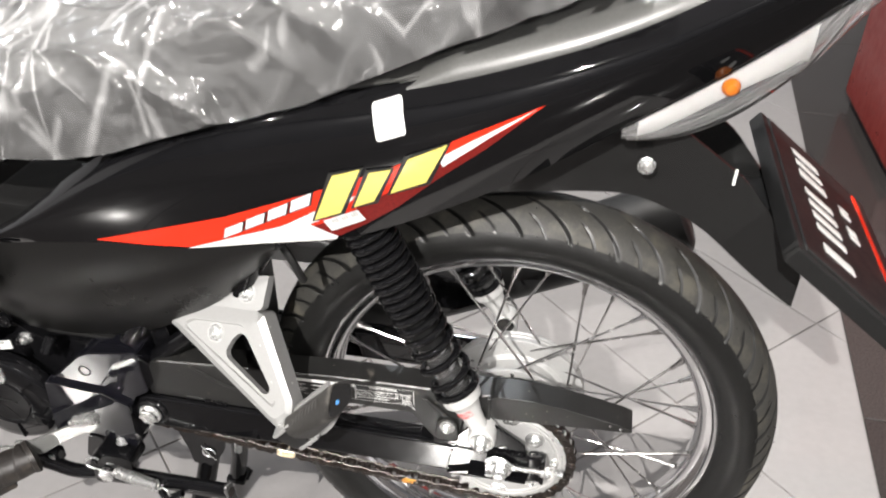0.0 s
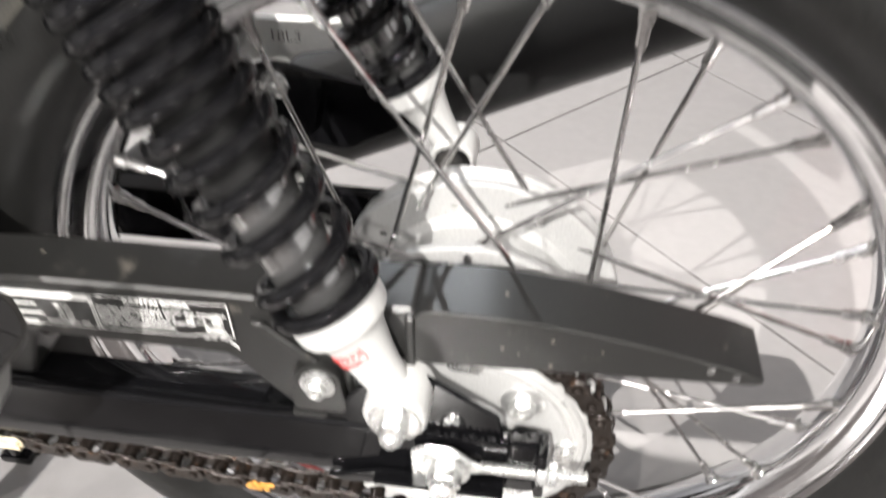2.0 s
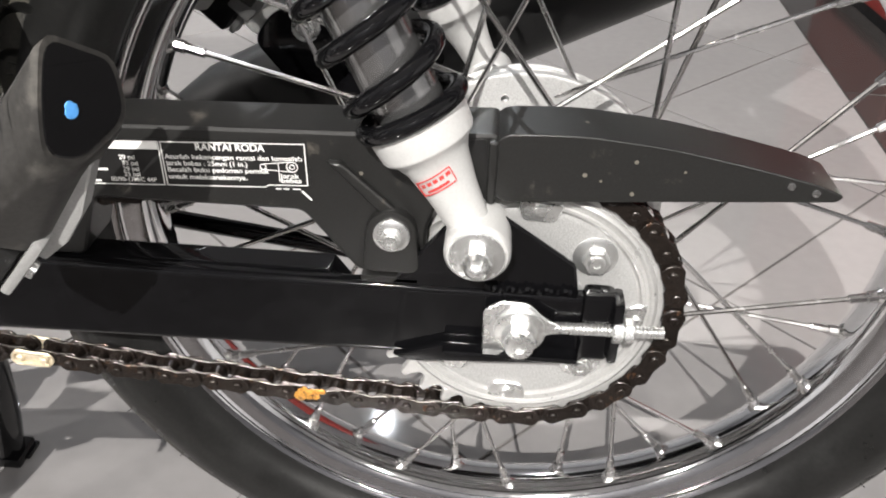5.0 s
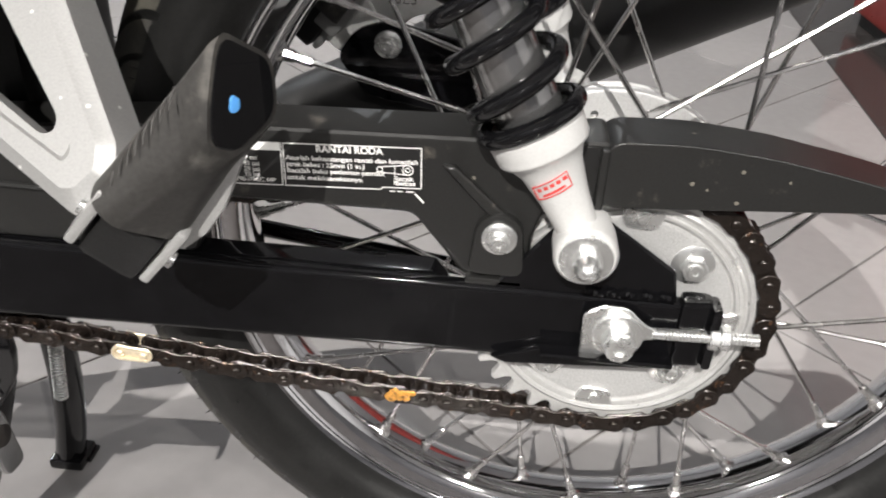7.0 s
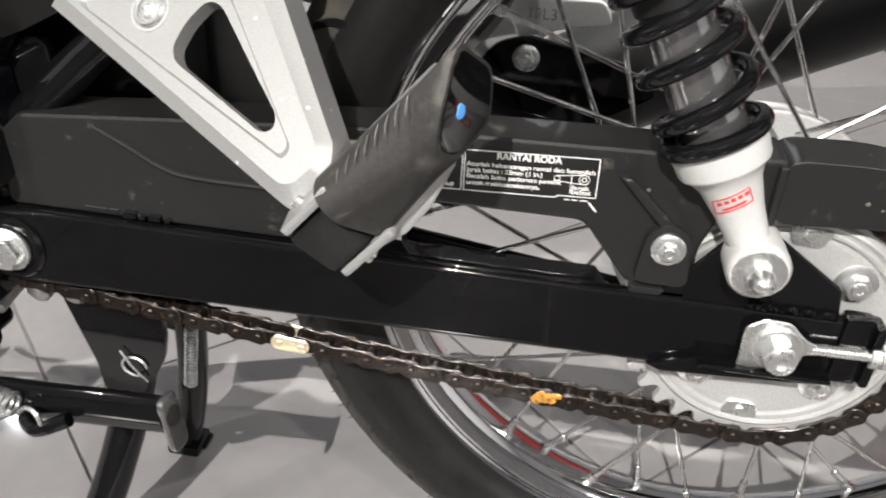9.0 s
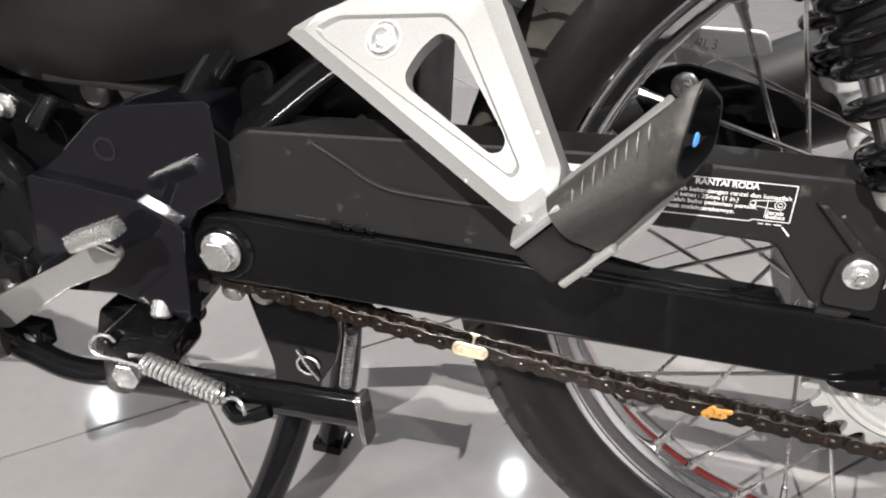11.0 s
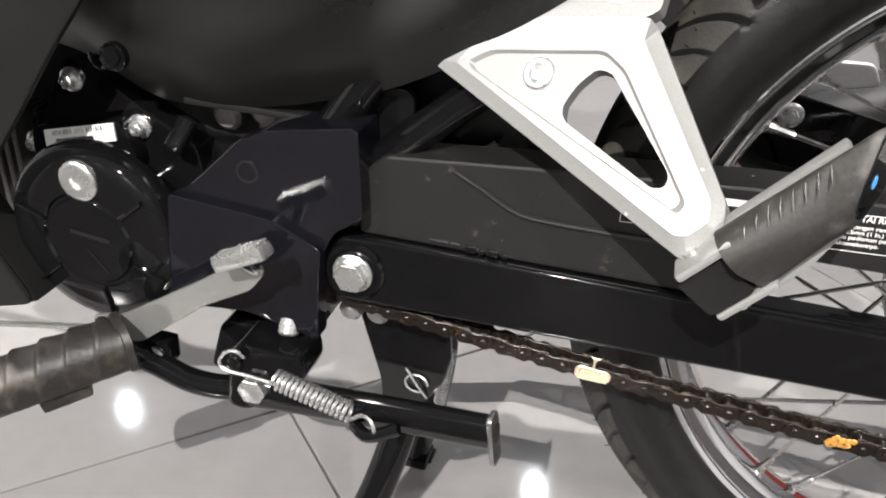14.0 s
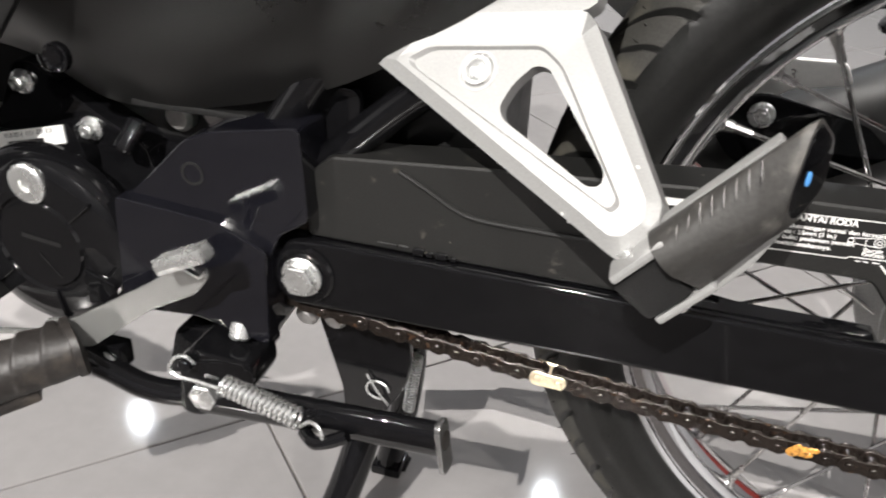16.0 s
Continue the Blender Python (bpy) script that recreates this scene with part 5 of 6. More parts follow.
for v in (0.56, 0.66, 0.78):
    part("lens_rib", tube([Vector(lens_point(0.02 + 0.66 * k / 20, v)) + Vector((0, -0.0004, 0)) for k in range(21)], 0.0009, 6), LENS, lamp)
for v0, v1, u0, u1 in ((0.0, 0.95, 0.80, 0.66), (0.1, 0.98, 0.86, 0.72)):
    part("lens_rib", tube([Vector(lens_point(u0 + (u1 - u0) * k / 10, v0 + (v1 - v0) * k / 10)) + Vector((0, -0.0004, 0)) for k in range(11)], 0.0010, 6), LENS, lamp)
ball = lathe([(-0.007, 0.0001), (-0.006, 0.004), (-0.002, 0.0068), (0.003, 0.0072), (0.008, 0.006), (0.010, 0.0001)], 20)
part("indicator_bulb", moved(ball, Matrix.Translation((0.1455, -0.058, 0.7320))), AMBER, lamp, "amber bulb")


z_mud = smoothed(curve((-0.12, -0.06, -0.016, 0.06, 0.095, 0.151, 0.209, 0.262, 0.30), (0.585, 0.600, 0.608, 0.616, 0.617, 0.592, 0.541, 0.502, 0.475)), 0.02)
z_mud_top = curve((-0.12, 0.06, 0.115, 0.180, 0.215, 0.262, 0.30), (0.70, 0.70, 0.688, 0.640, 0.598, 0.520, 0.482))


def mud_point(u, v):
    """A channel that arches over the tyre and runs down behind it."""
    x = -0.10 + 0.345 * u
    t = -1 + 2 * v
    return (x, WY + (0.050 - 0.008 * u) * t, z_mud(x) + 0.020 * (1 - t * t))


mud = new("rear_mudguard")
mud.parent = bike
mud["label"] = "matt black plastic rear mudguard"
part("channel", shell(grid(mud_point, 40, 14), 0.003), MUD_SATIN, mud)


def skirt_point(side):
    def point(u, v):
        x = -0.10 + 0.345 * u
        z0 = z_mud(x)
        z1 = max(min(z_low(x) + 0.002, z_mud_top(x)), z0 + 0.006)
        y = WY + side * (0.050 - 0.008 * u + 0.016 * v * (1 - u))
        return (x, y, z0 + (z1 - z0) * v)
    return point


part("side_skirt", shell(grid(skirt_point(-1), 40, 8), 0.003), MUD_SATIN, mud)
part("side_skirt", shell(grid(skirt_point(1), 40, 8), 0.003), MUD_SATIN, mud)
part("mudguard_bolt", moved(flange_bolt(0.0048, 0.005), Matrix.Translation((0.096, -0.048, 0.655))), ZINC, mud)
part("plate_bracket", box(0.185, 0.222, WY - 0.03, WY + 0.03, 0.575, 0.605, 0.006), BLACK_PLASTIC, mud)
part("reflector_strip", box(0.1665, 0.1690, -0.0400, -0.0385, 0.640, 0.655, 0.0005, 1), DECAL_WHITE, mud, "short white printed strip")

PT, PB = Vector((0.217, 0, 0.6200)), Vector((0.330, 0, 0.5330))
down = (PB - PT).normalized()
out = Vector((-down.z, 0, down.x)) * -1
if out.z < 0:
    out = -out
PLM = Matrix.Translation((PT.x, WY, PT.z)) @ Matrix(((0, down.x * -1, out.x), (1, 0, 0), (0, down.z * -1, out.z))).to_4x4()
board = new("number_plate")
board.parent = bike
board["label"] = "black number plate with white characters and a red line, tilted back"
W2, HT = 0.117, (PB - PT).length
part("plate_board", moved(box(-W2, W2, -HT, 0, -0.0015, 0.0015, 0.001, 1), PLM @ Matrix.Translation((0, 0, 0.004))), BLACK_PLASTIC, board)
part("plate_frame", moved(merge(box(-W2 - 0.006, W2 + 0.006, -0.004, 0.008, -0.012, 0.004, 0.003), box(-W2 - 0.008, -W2 + 0.002, -HT - 0.004, 0.008, -0.012, 0.004, 0.003)), PLM), BLACK_PLASTIC, board, "black plastic plate frame")
for x0, x1 in ((-0.095, -0.075), (-0.060, -0.045), (-0.040, -0.025), (-0.020, -0.005), (0.000, 0.015), (0.032, 0.050), (0.055, 0.070), (0.075, 0.092)):
    part("character_bar", moved(box(x0 + (x1 - x0) * 0.2, x1 - (x1 - x0) * 0.2, -0.064, -0.028, 0.0056, 0.0062), PLM), DECAL_WHITE, board)
for x0, x1 in ((-0.012, -0.004), (0.0, 0.008), (0.028, 0.036), (0.040, 0.044)):
    part("date_bar", moved(box(x0, x1, -0.096, -0.083, 0.0056, 0.0062), PLM), DECAL_WHITE, board)
part("red_line", moved(box(-W2 + 0.004, W2 - 0.01, -HT + 0.016, -HT + 0.022, 0.0056, 0.0064), PLM), DECAL_RED, board, "bright red line")

# engine
engine = new("engine")
engine.parent = bike
engine["label"] = "black painted horizontal engine with ribbed round cover"
part("crankcase", merge(box(-0.660, -0.44, -0.030, 0.105, 0.225, 0.345, 0.012), box(-0.640, -0.50, -0.042, 0.11, 0.240, 0.330, 0.012)), BLACK_STEEL, engine)
cyl = part("cylinder", box(-0.76, -0.655, -0.018, 0.055, 0.25, 0.32, 0.006), ALLOY, engine, "bare alloy finned cylinder")
for k in range(9):
    part("fin", box(-0.672 - 0.0085 * k, -0.668 - 0.0085 * k, -0.035, 0.075, 0.235, 0.335, 0.001, 1), ALLOY, cyl)
EX, EZ = -0.5805, 0.2815
cov = lathe([(0.0175, 0.0645), (0.014, 0.0645), (0.006, 0.0630), (0.001, 0.0580), (-0.001, 0.0480), (-0.0015, 0.0345), (0.0005, 0.0330), (0.0005, 0.0310), (-0.0015, 0.0295), (-0.0015, 0.0001)], 72)
part("generator_cover", moved(cov, Matrix.Translation((EX, -0.0815, EZ))), BLACK_GLOSS, engine, "gloss black round cover with radial ribs")
rib_mesh = mesh_of("cover_rib", box(0.0335, 0.0560, -0.0035, 0.004, -0.0010, 0.0010, 0.0006, 1), BLACK_GLOSS)
for k in range(6):
    part("cover_rib", rib_mesh, None, engine, at=pose(EX, -0.0815, EZ, 0, 20 + 60 * k, 0))
part("cover_mark", moved(merge(bar(-0.013, 0.006, 0.016, 0.003, 0.0032, y=0), bar(-0.002, -0.006, 0.012, -0.022, 0.0007, y=0)), Matrix.Translation((EX, -0.0834, EZ))), BLACK_PLASTIC, engine, smooth=0)
part("inspection_plug", moved(lathe([(0.002, 0.0134), (-0.002, 0.0134), (-0.003, 0.0122), (-0.0035, 0.0105), (-0.0035, 0.0045), (-0.0015, 0.0040), (-0.0015, 0.0001)], 32), Matrix.Translation((-0.5805, -0.0822, 0.3250))), ZINC, engine, "zinc inspection plug")
neck = plate(rounded([(-0.606, 0.300), (-0.606, 0.326), (-0.545, 0.3250), (-0.518, 0.300)], 0.01), -0.076, -0.04, 0.008, 3)
part("cover_neck", neck, BLACK_GLOSS, engine)
top = plate(rounded([(-0.652, 0.300), (-0.646, 0.322), (-0.612, 0.388), (-0.598, 0.390), (-0.552, 0.360), (-0.520, 0.345), (-0.512, 0.300)], 0.008), -0.0430, 0.0, 0.004, 2)
part("upper_case", top, BLACK_GLOSS, engine)
for x, z in ((-0.6055, 0.3755), (-0.5590, 0.3505), (-0.6415, 0.3270)):
    part("case_bolt", flange_bolt(0.0052, 0.0075), ZINC, engine, at=Matrix.Translation((x, -0.0432, z)))
part("sticker_ledge", plate(rounded([(-0.636, 0.300), (-0.634, 0.342), (-0.566, 0.358), (-0.556, 0.335), (-0.556, 0.300)], 0.004), -0.0560, -0.0420, 0.002, 2), BLACK_GLOSS, engine)
part("barcode_sticker", plate([(-0.6230, 0.3300), (-0.6225, 0.3430), (-0.5690, 0.3560), (-0.5685, 0.3440)], -0.0572, -0.0560), DECAL_WHITE, engine, "white barcode sticker")
codes = bmesh.new()
rnd = random.Random(3)
for k in range(22):
    x = -0.6160 + 0.0018 * k
    if rnd.random() < 0.75:
        merge(codes, bar(x, 0.3385 + (x + 0.623) * 0.25, x, 0.3418 + (x + 0.623) * 0.25, rnd.choice((0.0005, 0.0009)), y=-0.0575))
merge(codes, bar(-0.6140, 0.3365, -0.5850, 0.3438, 0.0032, y=-0.0575))
part("barcode_lines", codes, DECAL_BLACK, engine, smooth=0)
scov = plate(rounded([(-0.514, 0.326), (-0.498, 0.340), (-0.470, 0.368), (-0.455, 0.3755), (-0.397, 0.3860), (-0.3935, 0.330), (-0.412, 0.318), (-0.420, 0.300), (-0.4215, 0.2450), (-0.470, 0.2540), (-0.524, 0.2480)], 0.005), -0.0775, -0.044, 0.005, 3)
part("sprocket_cover", scov, COVER_NAVY, engine, "gloss dark sprocket cover")
low_cov = plate(rounded([(-0.518, 0.3275), (-0.505, 0.3265), (-0.450, 0.3225), (-0.4185, 0.3085), (-0.4200, 0.2800), (-0.4205, 0.2420), (-0.470, 0.2530), (-0.524, 0.2470)], 0.004), -0.0835, -0.070, 0.004, 3)
part("sprocket_cover_step", low_cov, COVER_NAVY, engine, "gloss dark raised lower half of the cover")
part("cover_hole", moved(lathe([(0.001, 0.0072), (-0.0006, 0.0072), (-0.0006, 0.0058), (0.0006, 0.0056), (0.0006, 0.0001)], 28), Matrix.Translation((-0.4655, -0.0775, 0.3485))), DECAL_BLACK, engine)
part("grommet", rod((-0.5260, -0.060, 0.345), (-0.5215, -0.045, 0.362), 0.0065, 18, 0.002), BLACK_GLOSS, engine)
for x, z in ((-0.505, 0.360), (-0.478, 0.366), (-0.460, 0.369)):
    part("alloy_boss", rod((x, -0.030, z), (x, 0.02, z + 0.004), 0.010, 16, 0.003), ALLOY, engine)
part("case_ledge", box(-0.520, -0.400, -0.052, 0.05, 0.3740, 0.3785, 0.0015), BLACK_PLASTIC, engine)
part("front_sprocket", moved(lathe([(-0.004, 0.0001), (-0.004, 0.027), (0.004, 0.027), (0.004, 0.0001)], 28), Matrix.Translation(FRONT)), CHAIN, engine)
for x, y, z in ((-0.438, -0.055, 0.2440), (-0.418, -0.040, 0.2460), (-0.402, -0.030, 0.2400)):
    part("drain_bolt", rod((x, y, z - 0.010), (x + 0.004, y + 0.03, z), 0.008, 12, 0.002), ALLOY, engine)

# frame and dark bodies between engine, shock and seat
frame_part = new("main_frame")
frame_part.parent = bike
frame_part["label"] = "black tubular steel frame"
part("pivot_plate", plate(rounded([(-0.44, 0.26), (-0.445, 0.34), (-0.415, 0.40), (-0.375, 0.40), (-0.378, 0.30), (-0.385, 0.26)], 0.01), -0.043, -0.036, 0.002), BLACK_STEEL, frame_part)
part("pivot_plate", plate(rounded([(-0.44, 0.26), (-0.445, 0.34), (-0.415, 0.40), (-0.375, 0.40), (-0.378, 0.30), (-0.385, 0.26)], 0.01), 0.076, 0.083, 0.002), BLACK_STEEL, frame_part)
for s in (-0.048, 0.088):
    part("seat_rail", tube(smooth_path([(-0.430, s, 0.36), (-0.38, s, 0.43), (-0.30, s, 0.50), (-0.20, s, 0.565), (-0.10, s, 0.625), (0.06, s, 0.70)]), 0.0125, 14), BLACK_STEEL, frame_part)
    part("lower_rail", tube(smooth_path([(-0.405, s, 0.345), (-0.35, s, 0.395), (-0.29, s, 0.445), (-0.262, s, 0.505)]), 0.0105, 12), BLACK_STEEL, frame_part)
part("cross_tube", rod((-0.262, -0.05, 0.500), (-0.262, 0.09, 0.500), 0.0105, 14), BLACK_STEEL, frame_part)
# a plain box added above the cylinder to make the gap black
part("dark_filler", box(-0.720, -0.600, -0.020, 0.090, 0.345, 0.470, 0.010), BLACK_PLASTIC, frame_part, "plain black filler box above the cylinder")
part("battery_box", box(-0.580, -0.300, -0.020, 0.085, 0.325, 0.520, 0.010), BLACK_PLASTIC, bike, "black plastic battery box")
part("cable_clip", tube(smooth_path([(-0.235, -0.05, 0.545), (-0.215, -0.062, 0.525), (-0.205, -0.06, 0.50)]), 0.004, 8), BLACK_PLASTIC, bike)

# leg shield
ls = plate(rounded([(-0.515, 0.475), (-0.566, 0.414), (-0.592, 0.379), (-0.655, 0.298), (-0.618, 0.236), (-0.690, 0.215), (-0.86, 0.25), (-0.90, 0.56), (-0.60, 0.62)], 0.008), -0.103, -0.097, 0.0025, 2)
shield = part("leg_shield", ls, BLACK_PLASTIC, bike, "matt black plastic leg shield")
# unseen far-side twin, added by symmetry so that it shades the floor
part("right_leg_shield", moved(plate(rounded([(-0.515, 0.475), (-0.566, 0.414), (-0.592, 0.379), (-0.655, 0.298), (-0.618, 0.236), (-0.690, 0.215), (-0.86, 0.25), (-0.90, 0.56), (-0.60, 0.62)], 0.008), -0.103, -0.097, 0.0025, 2), MIRROR), BLACK_PLASTIC, bike, "matt black plastic leg shield")
part("shield_edge", plate([(-0.662, 0.300), (-0.655, 0.298), (-0.618, 0.236), (-0.630, 0.232)], -0.099, -0.070, 0.002, 2), BLACK_PLASTIC, bike)
part("shield_screw", moved(flange_bolt(0.006, 0.003), Matrix.Translation((-0.675, -0.1035, 0.243))), BLACK_STEEL, bike)

# gear lever
lever = new("gear_lever")
lever.parent = bike
lever["label"] = "bright plated rocking gear lever with a knurled heel pad"
part("rear_arm", plate(rounded([(-0.568, 0.222), (-0.534, 0.2290), (-0.485, 0.2680), (-0.453, 0.2860), (-0.4435, 0.2990), (-0.4480, 0.3060), (-0.4600, 0.3055), (-0.484, 0.2870), (-0.546, 0.2470), (-0.568, 0.2420)], 0.004), -0.1065, -0.1025, 0.001), LEVER_PLATE, lever)
part("front_arm", plate([(-0.80, 0.1835), (-0.80, 0.1862), (-0.570, 0.2322), (-0.570, 0.2290)], -0.1065, -0.1025, 0.0006), LEVER_PLATE, lever)
PA, PBB = Vector((-0.4660, -0.118, 0.3100)), Vector((-0.4330, -0.121, 0.3270))
pad = part("heel_pad", moved(box(-0.0065, 0.0065, 0, (PBB - PA).length, -0.0060, 0.0030, 0.003), along(PA, PBB)), ZINC, lever, "knurled chrome heel pad")
for k in range(11):
    part("pad_rib", moved(box(-0.0062, 0.0062, 0.002 + 0.0032 * k, 0.0034 + 0.0032 * k, 0.0028, 0.0044, 0.0004, 1), along(PA, PBB)), ZINC, pad)
part("pad_stem", rod((-0.4505, -0.103, 0.3000), (-0.4495, -0.120, 0.3165), 0.0045, 12), CHROME, lever)

# rider's footrest
rest_bar = new("rider_footrest")
rest_bar.parent = bike
rest_bar["label"] = "ribbed worn rubber footrest on a bent black bar"
part("footrest_bar", tube(smooth_path([(-0.440, -0.070, 0.196), (-0.478, -0.088, 0.193), (-0.505, -0.097, 0.198), (-0.530, -0.102, 0.211), (-0.552, -0.110, 0.221), (-0.585, -0.150, 0.212)]), 0.0085, 14), BLACK_STEEL, rest_bar)
RA, RB = Vector((-0.5380, -0.112, 0.2340)), Vector((-0.6160, -0.178, 0.2120))
ax = (RB - RA).normalized()
RM = along(RA, RB)
L = (RB - RA).length
bm = bmesh.new()
rings = []
n = 112
for k in range(n + 1):
    s = k / n
    y = L * s
    w, h = 0.0190 - 0.0015 * s, 0.0165 - 0.001 * s
    if k < 6:
        w, h = w * 1.08, h * 1.08
    if s > 0.92:
        close = math.sqrt(1 - 0.72 * ((s - 0.92) / 0.08) ** 2)
        w, h = w * close, h * close
    ring = []
    for i in range(44):
        a = 2 * math.pi * i / 44
        up = max(0.0, math.sin(a) * 0.8 + 0.35)
        # scale-like ridges that run aslant round the rubber
        saw = (s * 6.0 + 0.42 * math.cos(a)) % 1.0
        rib = 0.0034 * (saw ** 1.6 if saw < 0.86 else 0.786 * (1 - saw) / 0.14) if 0.07 < s < 0.91 else 0.0
        ring.append(bm.verts.new(((w + rib * 0.3) * math.copysign(abs(math.cos(a)) ** 0.8, math.cos(a)), y + 0.004 * math.cos(a) * up, (h + rib * up) * math.copysign(abs(math.sin(a)) ** 0.8, math.sin(a)))))
    rings.append(ring)
for a, b in zip(rings, rings[1:]):
    for i in range(44):
        j = (i + 1) % 44
        bm.faces.new((a[i], a[j], b[j], b[i]))
bm.faces.new(rings[0])
bm.faces.new(rings[-1])
part("footrest_rubber", moved(bm, RM), WORN_RUBBER, rest_bar, "worn brown-black ribbed rubber")
part("footrest_lip", moved(box(-0.013, 0.013, L * 0.30, L * 0.60, -0.0225, -0.012, 0.003), RM), WORN_RUBBER, rest_bar)
part("lever_clamp", box(-0.543, -0.520, -0.100, -0.086, 0.2080, 0.2260, 0.002), BLACK_STEEL, rest_bar)
part("clamp_bolt", moved(flange_bolt(0.0042, 0.004), Matrix.Translation((-0.5300, -0.1005, 0.2150))), ZINC, rest_bar)

# side stand, folded up
stand = new("side_stand")
stand.parent = bike
stand["label"] = "black side stand folded up, with a plated return spring"
SA, SB = Vector((-0.466, -0.092, 0.1985)), Vector((-0.3017, -0.1090, 0.2240))
part("stand_leg", moved(lathe([(0, 0.0001), (0, 0.0120), (0.05, 0.0108), ((SB - SA).length, 0.0100), ((SB - SA).length, 0.0001)], 20), along(SA, SB) @ Matrix.Diagonal((0.75, 1, 1.15, 1))), BLACK_STEEL, stand)
foot = plate(rounded([(-0.007, -0.022), (-0.007, 0.013), (0.007, 0.013), (0.007, -0.022)], 0.005), 0, 0.0035, 0.0012, 2)
part("stand_foot", moved(foot, along(SB, SB + (SB - SA))), GRIMY_STEEL, stand, "worn steel foot plate")
part("foot_wear", moved(lathe([(0, 0.0001), (0.0003, 0.006), (0.0006, 0.0001)], 14), along(SB + (SB - SA).normalized() * 0.0036, SB + (SB - SA))), WORN_RUBBER, stand)
part("stand_bracket", plate(rounded([(-0.481, 0.186), (-0.477, 0.230), (-0.468, 0.2385), (-0.426, 0.2370), (-0.424, 0.2210), (-0.440, 0.2000), (-0.468, 0.1840)], 0.006), -0.0985, -0.066, 0.003), BLACK_STEEL, stand)
part("bracket_stud", rod((-0.4415, -0.084, 0.2420), (-0.4420, -0.078, 0.2530), 0.0065, 16, 0.0015), ZINC, stand, "pale plated stud")
part("bracket_arm", plate(rounded([(-0.512, 0.185), (-0.500, 0.228), (-0.440, 0.233), (-0.434, 0.216), (-0.470, 0.196)], 0.008), -0.066, -0.040, 0.003), BLACK_STEEL, stand)
part("stand_bolt", moved(merge(hexagon(0.0098, 0, -0.0075), lathe([(-0.0074, 0.0078), (-0.0078, 0.0070), (-0.0079, 0.0001)], 24)), Matrix.Translation((-0.4590, -0.0985, 0.2070))), ZINC, stand, "large plated hexagon bolt")
S0, S1 = Vector((-0.4370, -0.112, 0.2290)), Vector((-0.3870, -0.1140, 0.2185))
SM, SL_ = along(S0, S1), (S1 - S0).length
coil = []
for k in range(16 * 15 + 1):
    t = k / (16 * 15)
    a = 2 * math.pi * 15 * t
    coil.append(SM @ Vector((0.0058 * math.cos(a), SL_ * t, 0.0058 * math.sin(a))))
part("return_spring", tube(coil, 0.0013, 6), ZINC, stand, "bright plated coil spring")
part("spring_hook", tube(smooth_path([(-0.4360, -0.1145, 0.2270), (-0.4560, -0.1100, 0.2245), (-0.4740, -0.1070, 0.2225), (-0.4790, -0.1060, 0.2270), (-0.4750, -0.1050, 0.2345), (-0.4680, -0.1040, 0.2365), (-0.4630, -0.1030, 0.2320)]), 0.0012, 6), ZINC, stand)
part("spring_peg", rod((-0.4690, -0.106, 0.2290), (-0.4690, -0.090, 0.2290), 0.0045, 14, 0.001), BLACK_STEEL, stand)
part("spring_hook", tube(smooth_path([(-0.3870, -0.1140, 0.2125), (-0.3790, -0.1165, 0.2200), (-0.3725, -0.1185, 0.2190), (-0.3700, -0.1195, 0.2115), (-0.3740, -0.1195, 0.2070), (-0.3790, -0.1175, 0.2080)]), 0.0013, 6), ZINC, stand)
part("spring_post", tube(smooth_path([(-0.3860, -0.1110, 0.2065), (-0.3740, -0.1185, 0.2070), (-0.3560, -0.1150, 0.2150)]), 0.0042, 10), BLACK_STEEL, stand)

# centre stand
STAND_PLATE = [(-0.424, 0.250), (-0.414, 0.214), (-0.401, 0.171), (-0.399, 0.148), (-0.373, 0.146), (-0.353, 0.179), (-0.349, 0.200), (-0.351, 0.224), (-0.357, 0.250)]
cs = new("centre_stand")
cs.parent = bike
cs["label"] = "black tubular centre stand, lowered onto the floor"
part("stand_plate", plate(rounded(STAND_PLATE, 0.006), -0.020, -0.014, 0.0015), BLACK_STEEL, cs)
part("stand_plate", plate(rounded(STAND_PLATE, 0.006), 0.054, 0.060, 0.0015), BLACK_STEEL, cs)
part("cross_tube", rod((-0.372, -0.015, 0.205), (-0.372, 0.055, 0.205), 0.013, 18), BLACK_STEEL, cs)
part("left_leg", tube(smooth_path([(-0.380, 0.004, 0.180), (-0.382, -0.004, 0.155), (-0.388, -0.026, 0.110), (-0.402, -0.044, 0.060), (-0.424, -0.058, 0.012)]), 0.0130, 16), BLACK_STEEL, cs)
part("right_leg", tube(smooth_path([(-0.374, 0.057, 0.205), (-0.374, 0.060, 0.165), (-0.378, 0.066, 0.115), (-0.388, 0.074, 0.060), (-0.400, 0.080, 0.012)]), 0.0120, 16), BLACK_STEEL, cs)
for y, x in ((-0.059, -0.426), (0.081, -0.402)):
    part("stand_shoe", box(x - 0.012, x + 0.016, y - 0.014, y + 0.014, 0.0, 0.010, 0.003), BLACK_STEEL, cs)
part("shoe_tab", box(-0.400, -0.384, 0.078, 0.096, 0.0, 0.0035, 0.001), BLACK_STEEL, cs)
coil = []
CA, CB = Vector((-0.3650, 0.045, 0.1600)), Vector((-0.3715, 0.045, 0.1040))
CM, CL = along(CA, CB), (CB - CA).length
for k in range(18 * 12 + 1):
    t = k / (18 * 12)
    a = 2 * math.pi * 18 * t
    coil.append(CM @ Vector((0.0042 * math.cos(a), CL * t, 0.0042 * math.sin(a))))
part("stand_spring", tube(coil, 0.0010, 6), ZINC, cs, "plated coil spring")
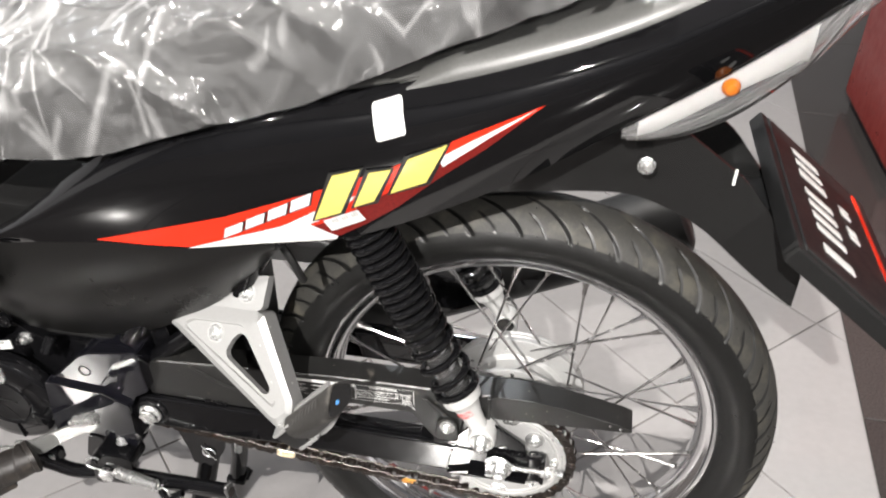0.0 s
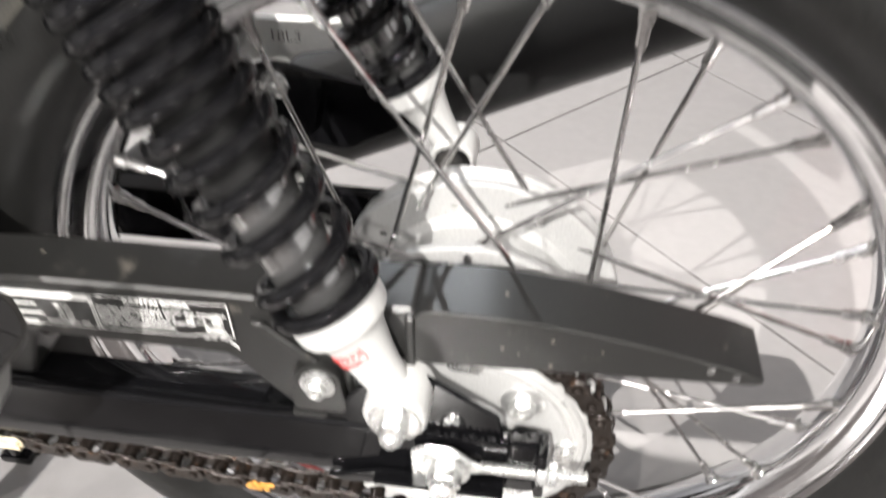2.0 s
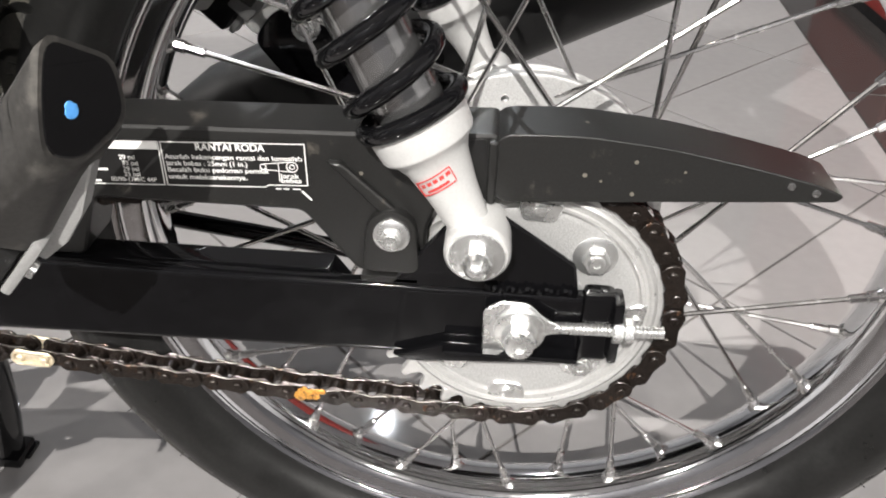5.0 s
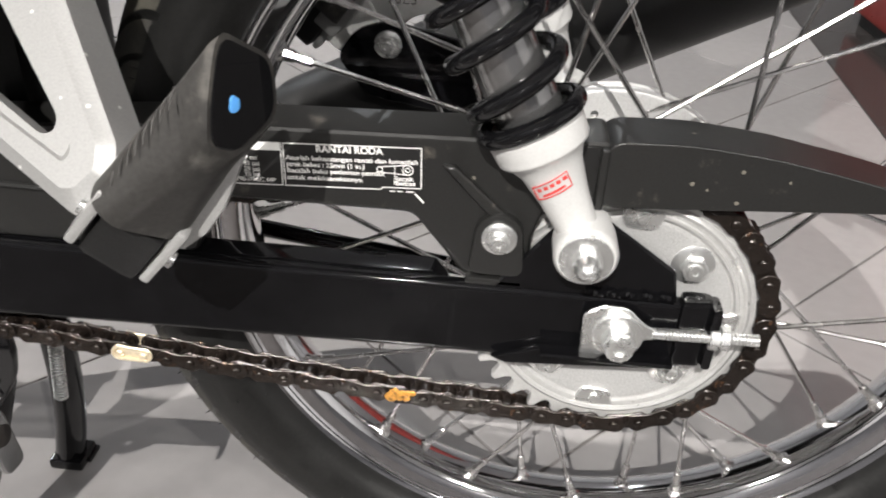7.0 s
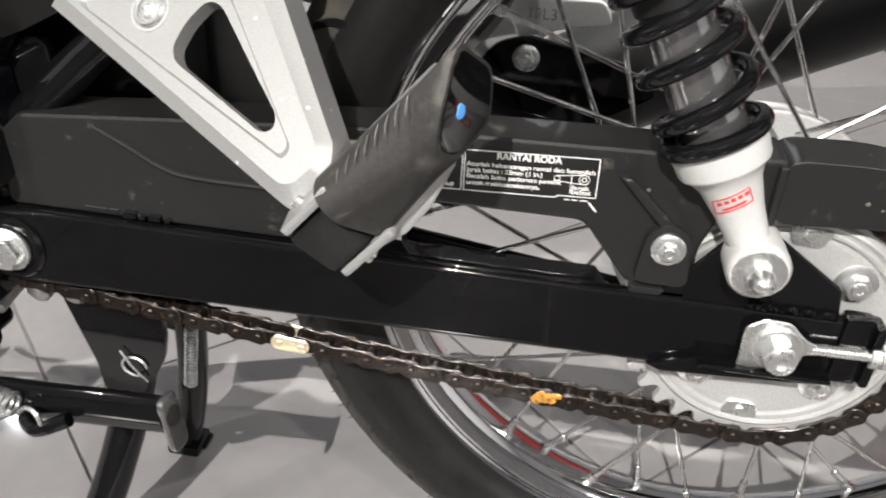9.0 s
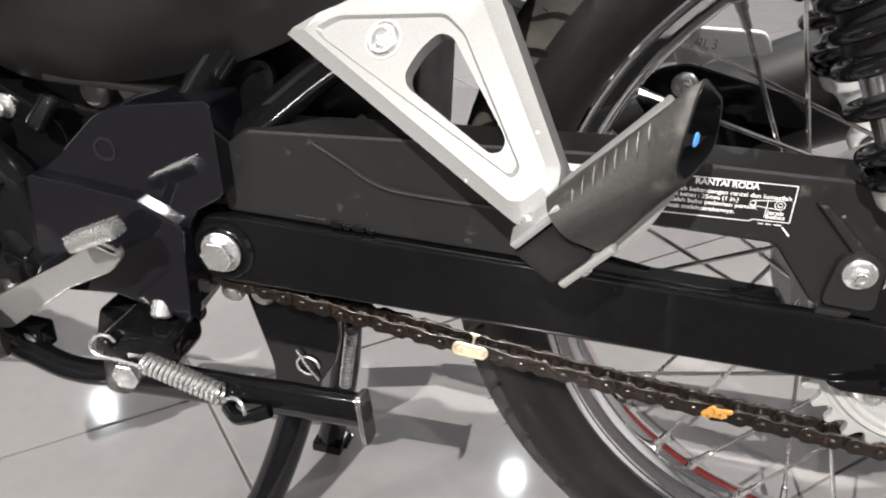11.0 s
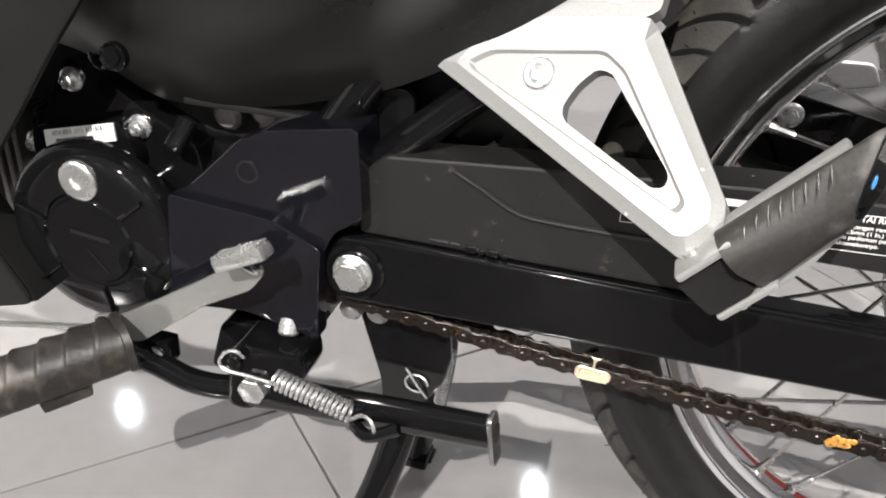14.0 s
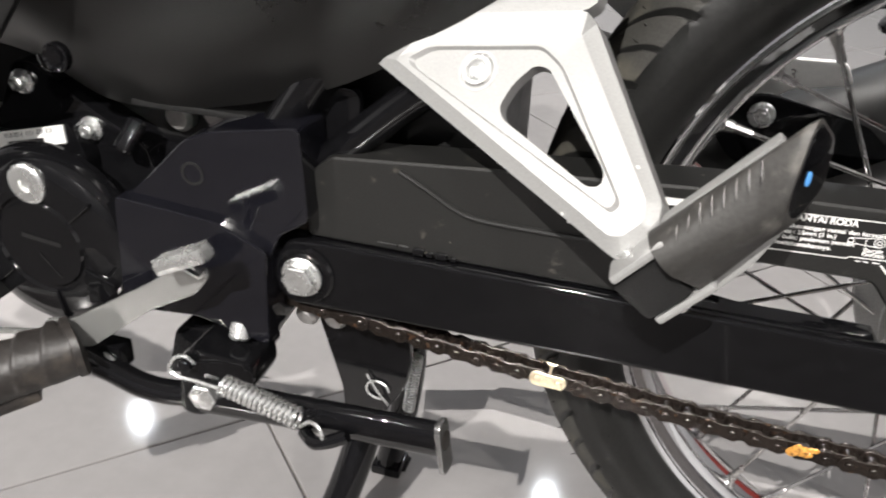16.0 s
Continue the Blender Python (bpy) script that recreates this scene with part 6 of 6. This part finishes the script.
part("cotter_pin", moved(merge(tube([(-0.3640 + 0.0085 * math.cos(radians(20 * k)), -0.0365, 0.1990 + 0.0075 * math.sin(radians(20 * k))) for k in range(16)], 0.0009, 6), tube([(-0.372, -0.0375, 0.2120), (-0.364, -0.039, 0.2010), (-0.356, -0.037, 0.1880)], 0.0009, 6)), Matrix.Translation((-0.009, 0.015, -0.025))), ZINC, cs, "looped wire cotter pin")

# silencer on the far side
muf = new("silencer")
muf.parent = bike
muf["label"] = "black painted exhaust silencer with a heat shield"
MA, MB = Vector((-0.340, 0.203, 0.200)), Vector((0.175, 0.218, 0.455))
ML = (MB - MA).length
part("can", moved(lathe([(0, 0.0001), (0, 0.018), (0.06, 0.024), (0.14, 0.043), (ML - 0.02, 0.047), (ML - 0.004, 0.044), (ML, 0.036), (ML, 0.0001)], 40), along(MA, MB)), BLACK_PLASTIC, muf)
part("header_pipe", tube(smooth_path([(-0.66, 0.09, 0.235), (-0.56, 0.11, 0.18), (-0.45, 0.16, 0.170), (-0.335, 0.203, 0.202)]), 0.015, 14), BLACK_STEEL, muf)
LOW = Matrix.Translation((0, 0, -0.0104))
part("bracket_plate", plate(rounded([(-0.182, 0.352), (-0.168, 0.372), (-0.146, 0.379), (-0.075, 0.365), (-0.050, 0.345), (-0.10, 0.315), (-0.16, 0.325)], 0.008), 0.156, 0.161, 0.0015), BLACK_STEEL, muf, "black mounting plate", at=LOW)
part("bracket_bolt", moved(flange_bolt(0.0062, 0.006), Matrix.Translation((-0.1455, 0.156, 0.3526))), ZINC, muf)
part("cast_lug", plate(rounded([(-0.178, 0.362), (-0.165, 0.402), (-0.096, 0.404), (-0.088, 0.388), (-0.130, 0.380), (-0.150, 0.360)], 0.006), 0.167, 0.173, 0.002), PALE, muf, "pale grey cast lug", at=LOW)
part("cast_ear", plate(rounded([(-0.196, 0.372), (-0.190, 0.396), (-0.166, 0.404), (-0.156, 0.384), (-0.166, 0.368), (-0.184, 0.362)], 0.007), 0.1625, 0.1680, 0.002), PALE, muf, "pale grey cast ear", at=Matrix.Translation((0.0045, 0, -0.0210)))
part("cast_mark", moved(text_bm("18L3", 0.011), pose(-0.149, 0.1666, 0.3776, 90)), GRIMY_STEEL, muf, smooth=0)
part("brake_rod", rod((-0.34, 0.095, 0.250), (-0.02, 0.085, 0.215), 0.006, 12), BLACK_STEEL, bike, "black brake rod")
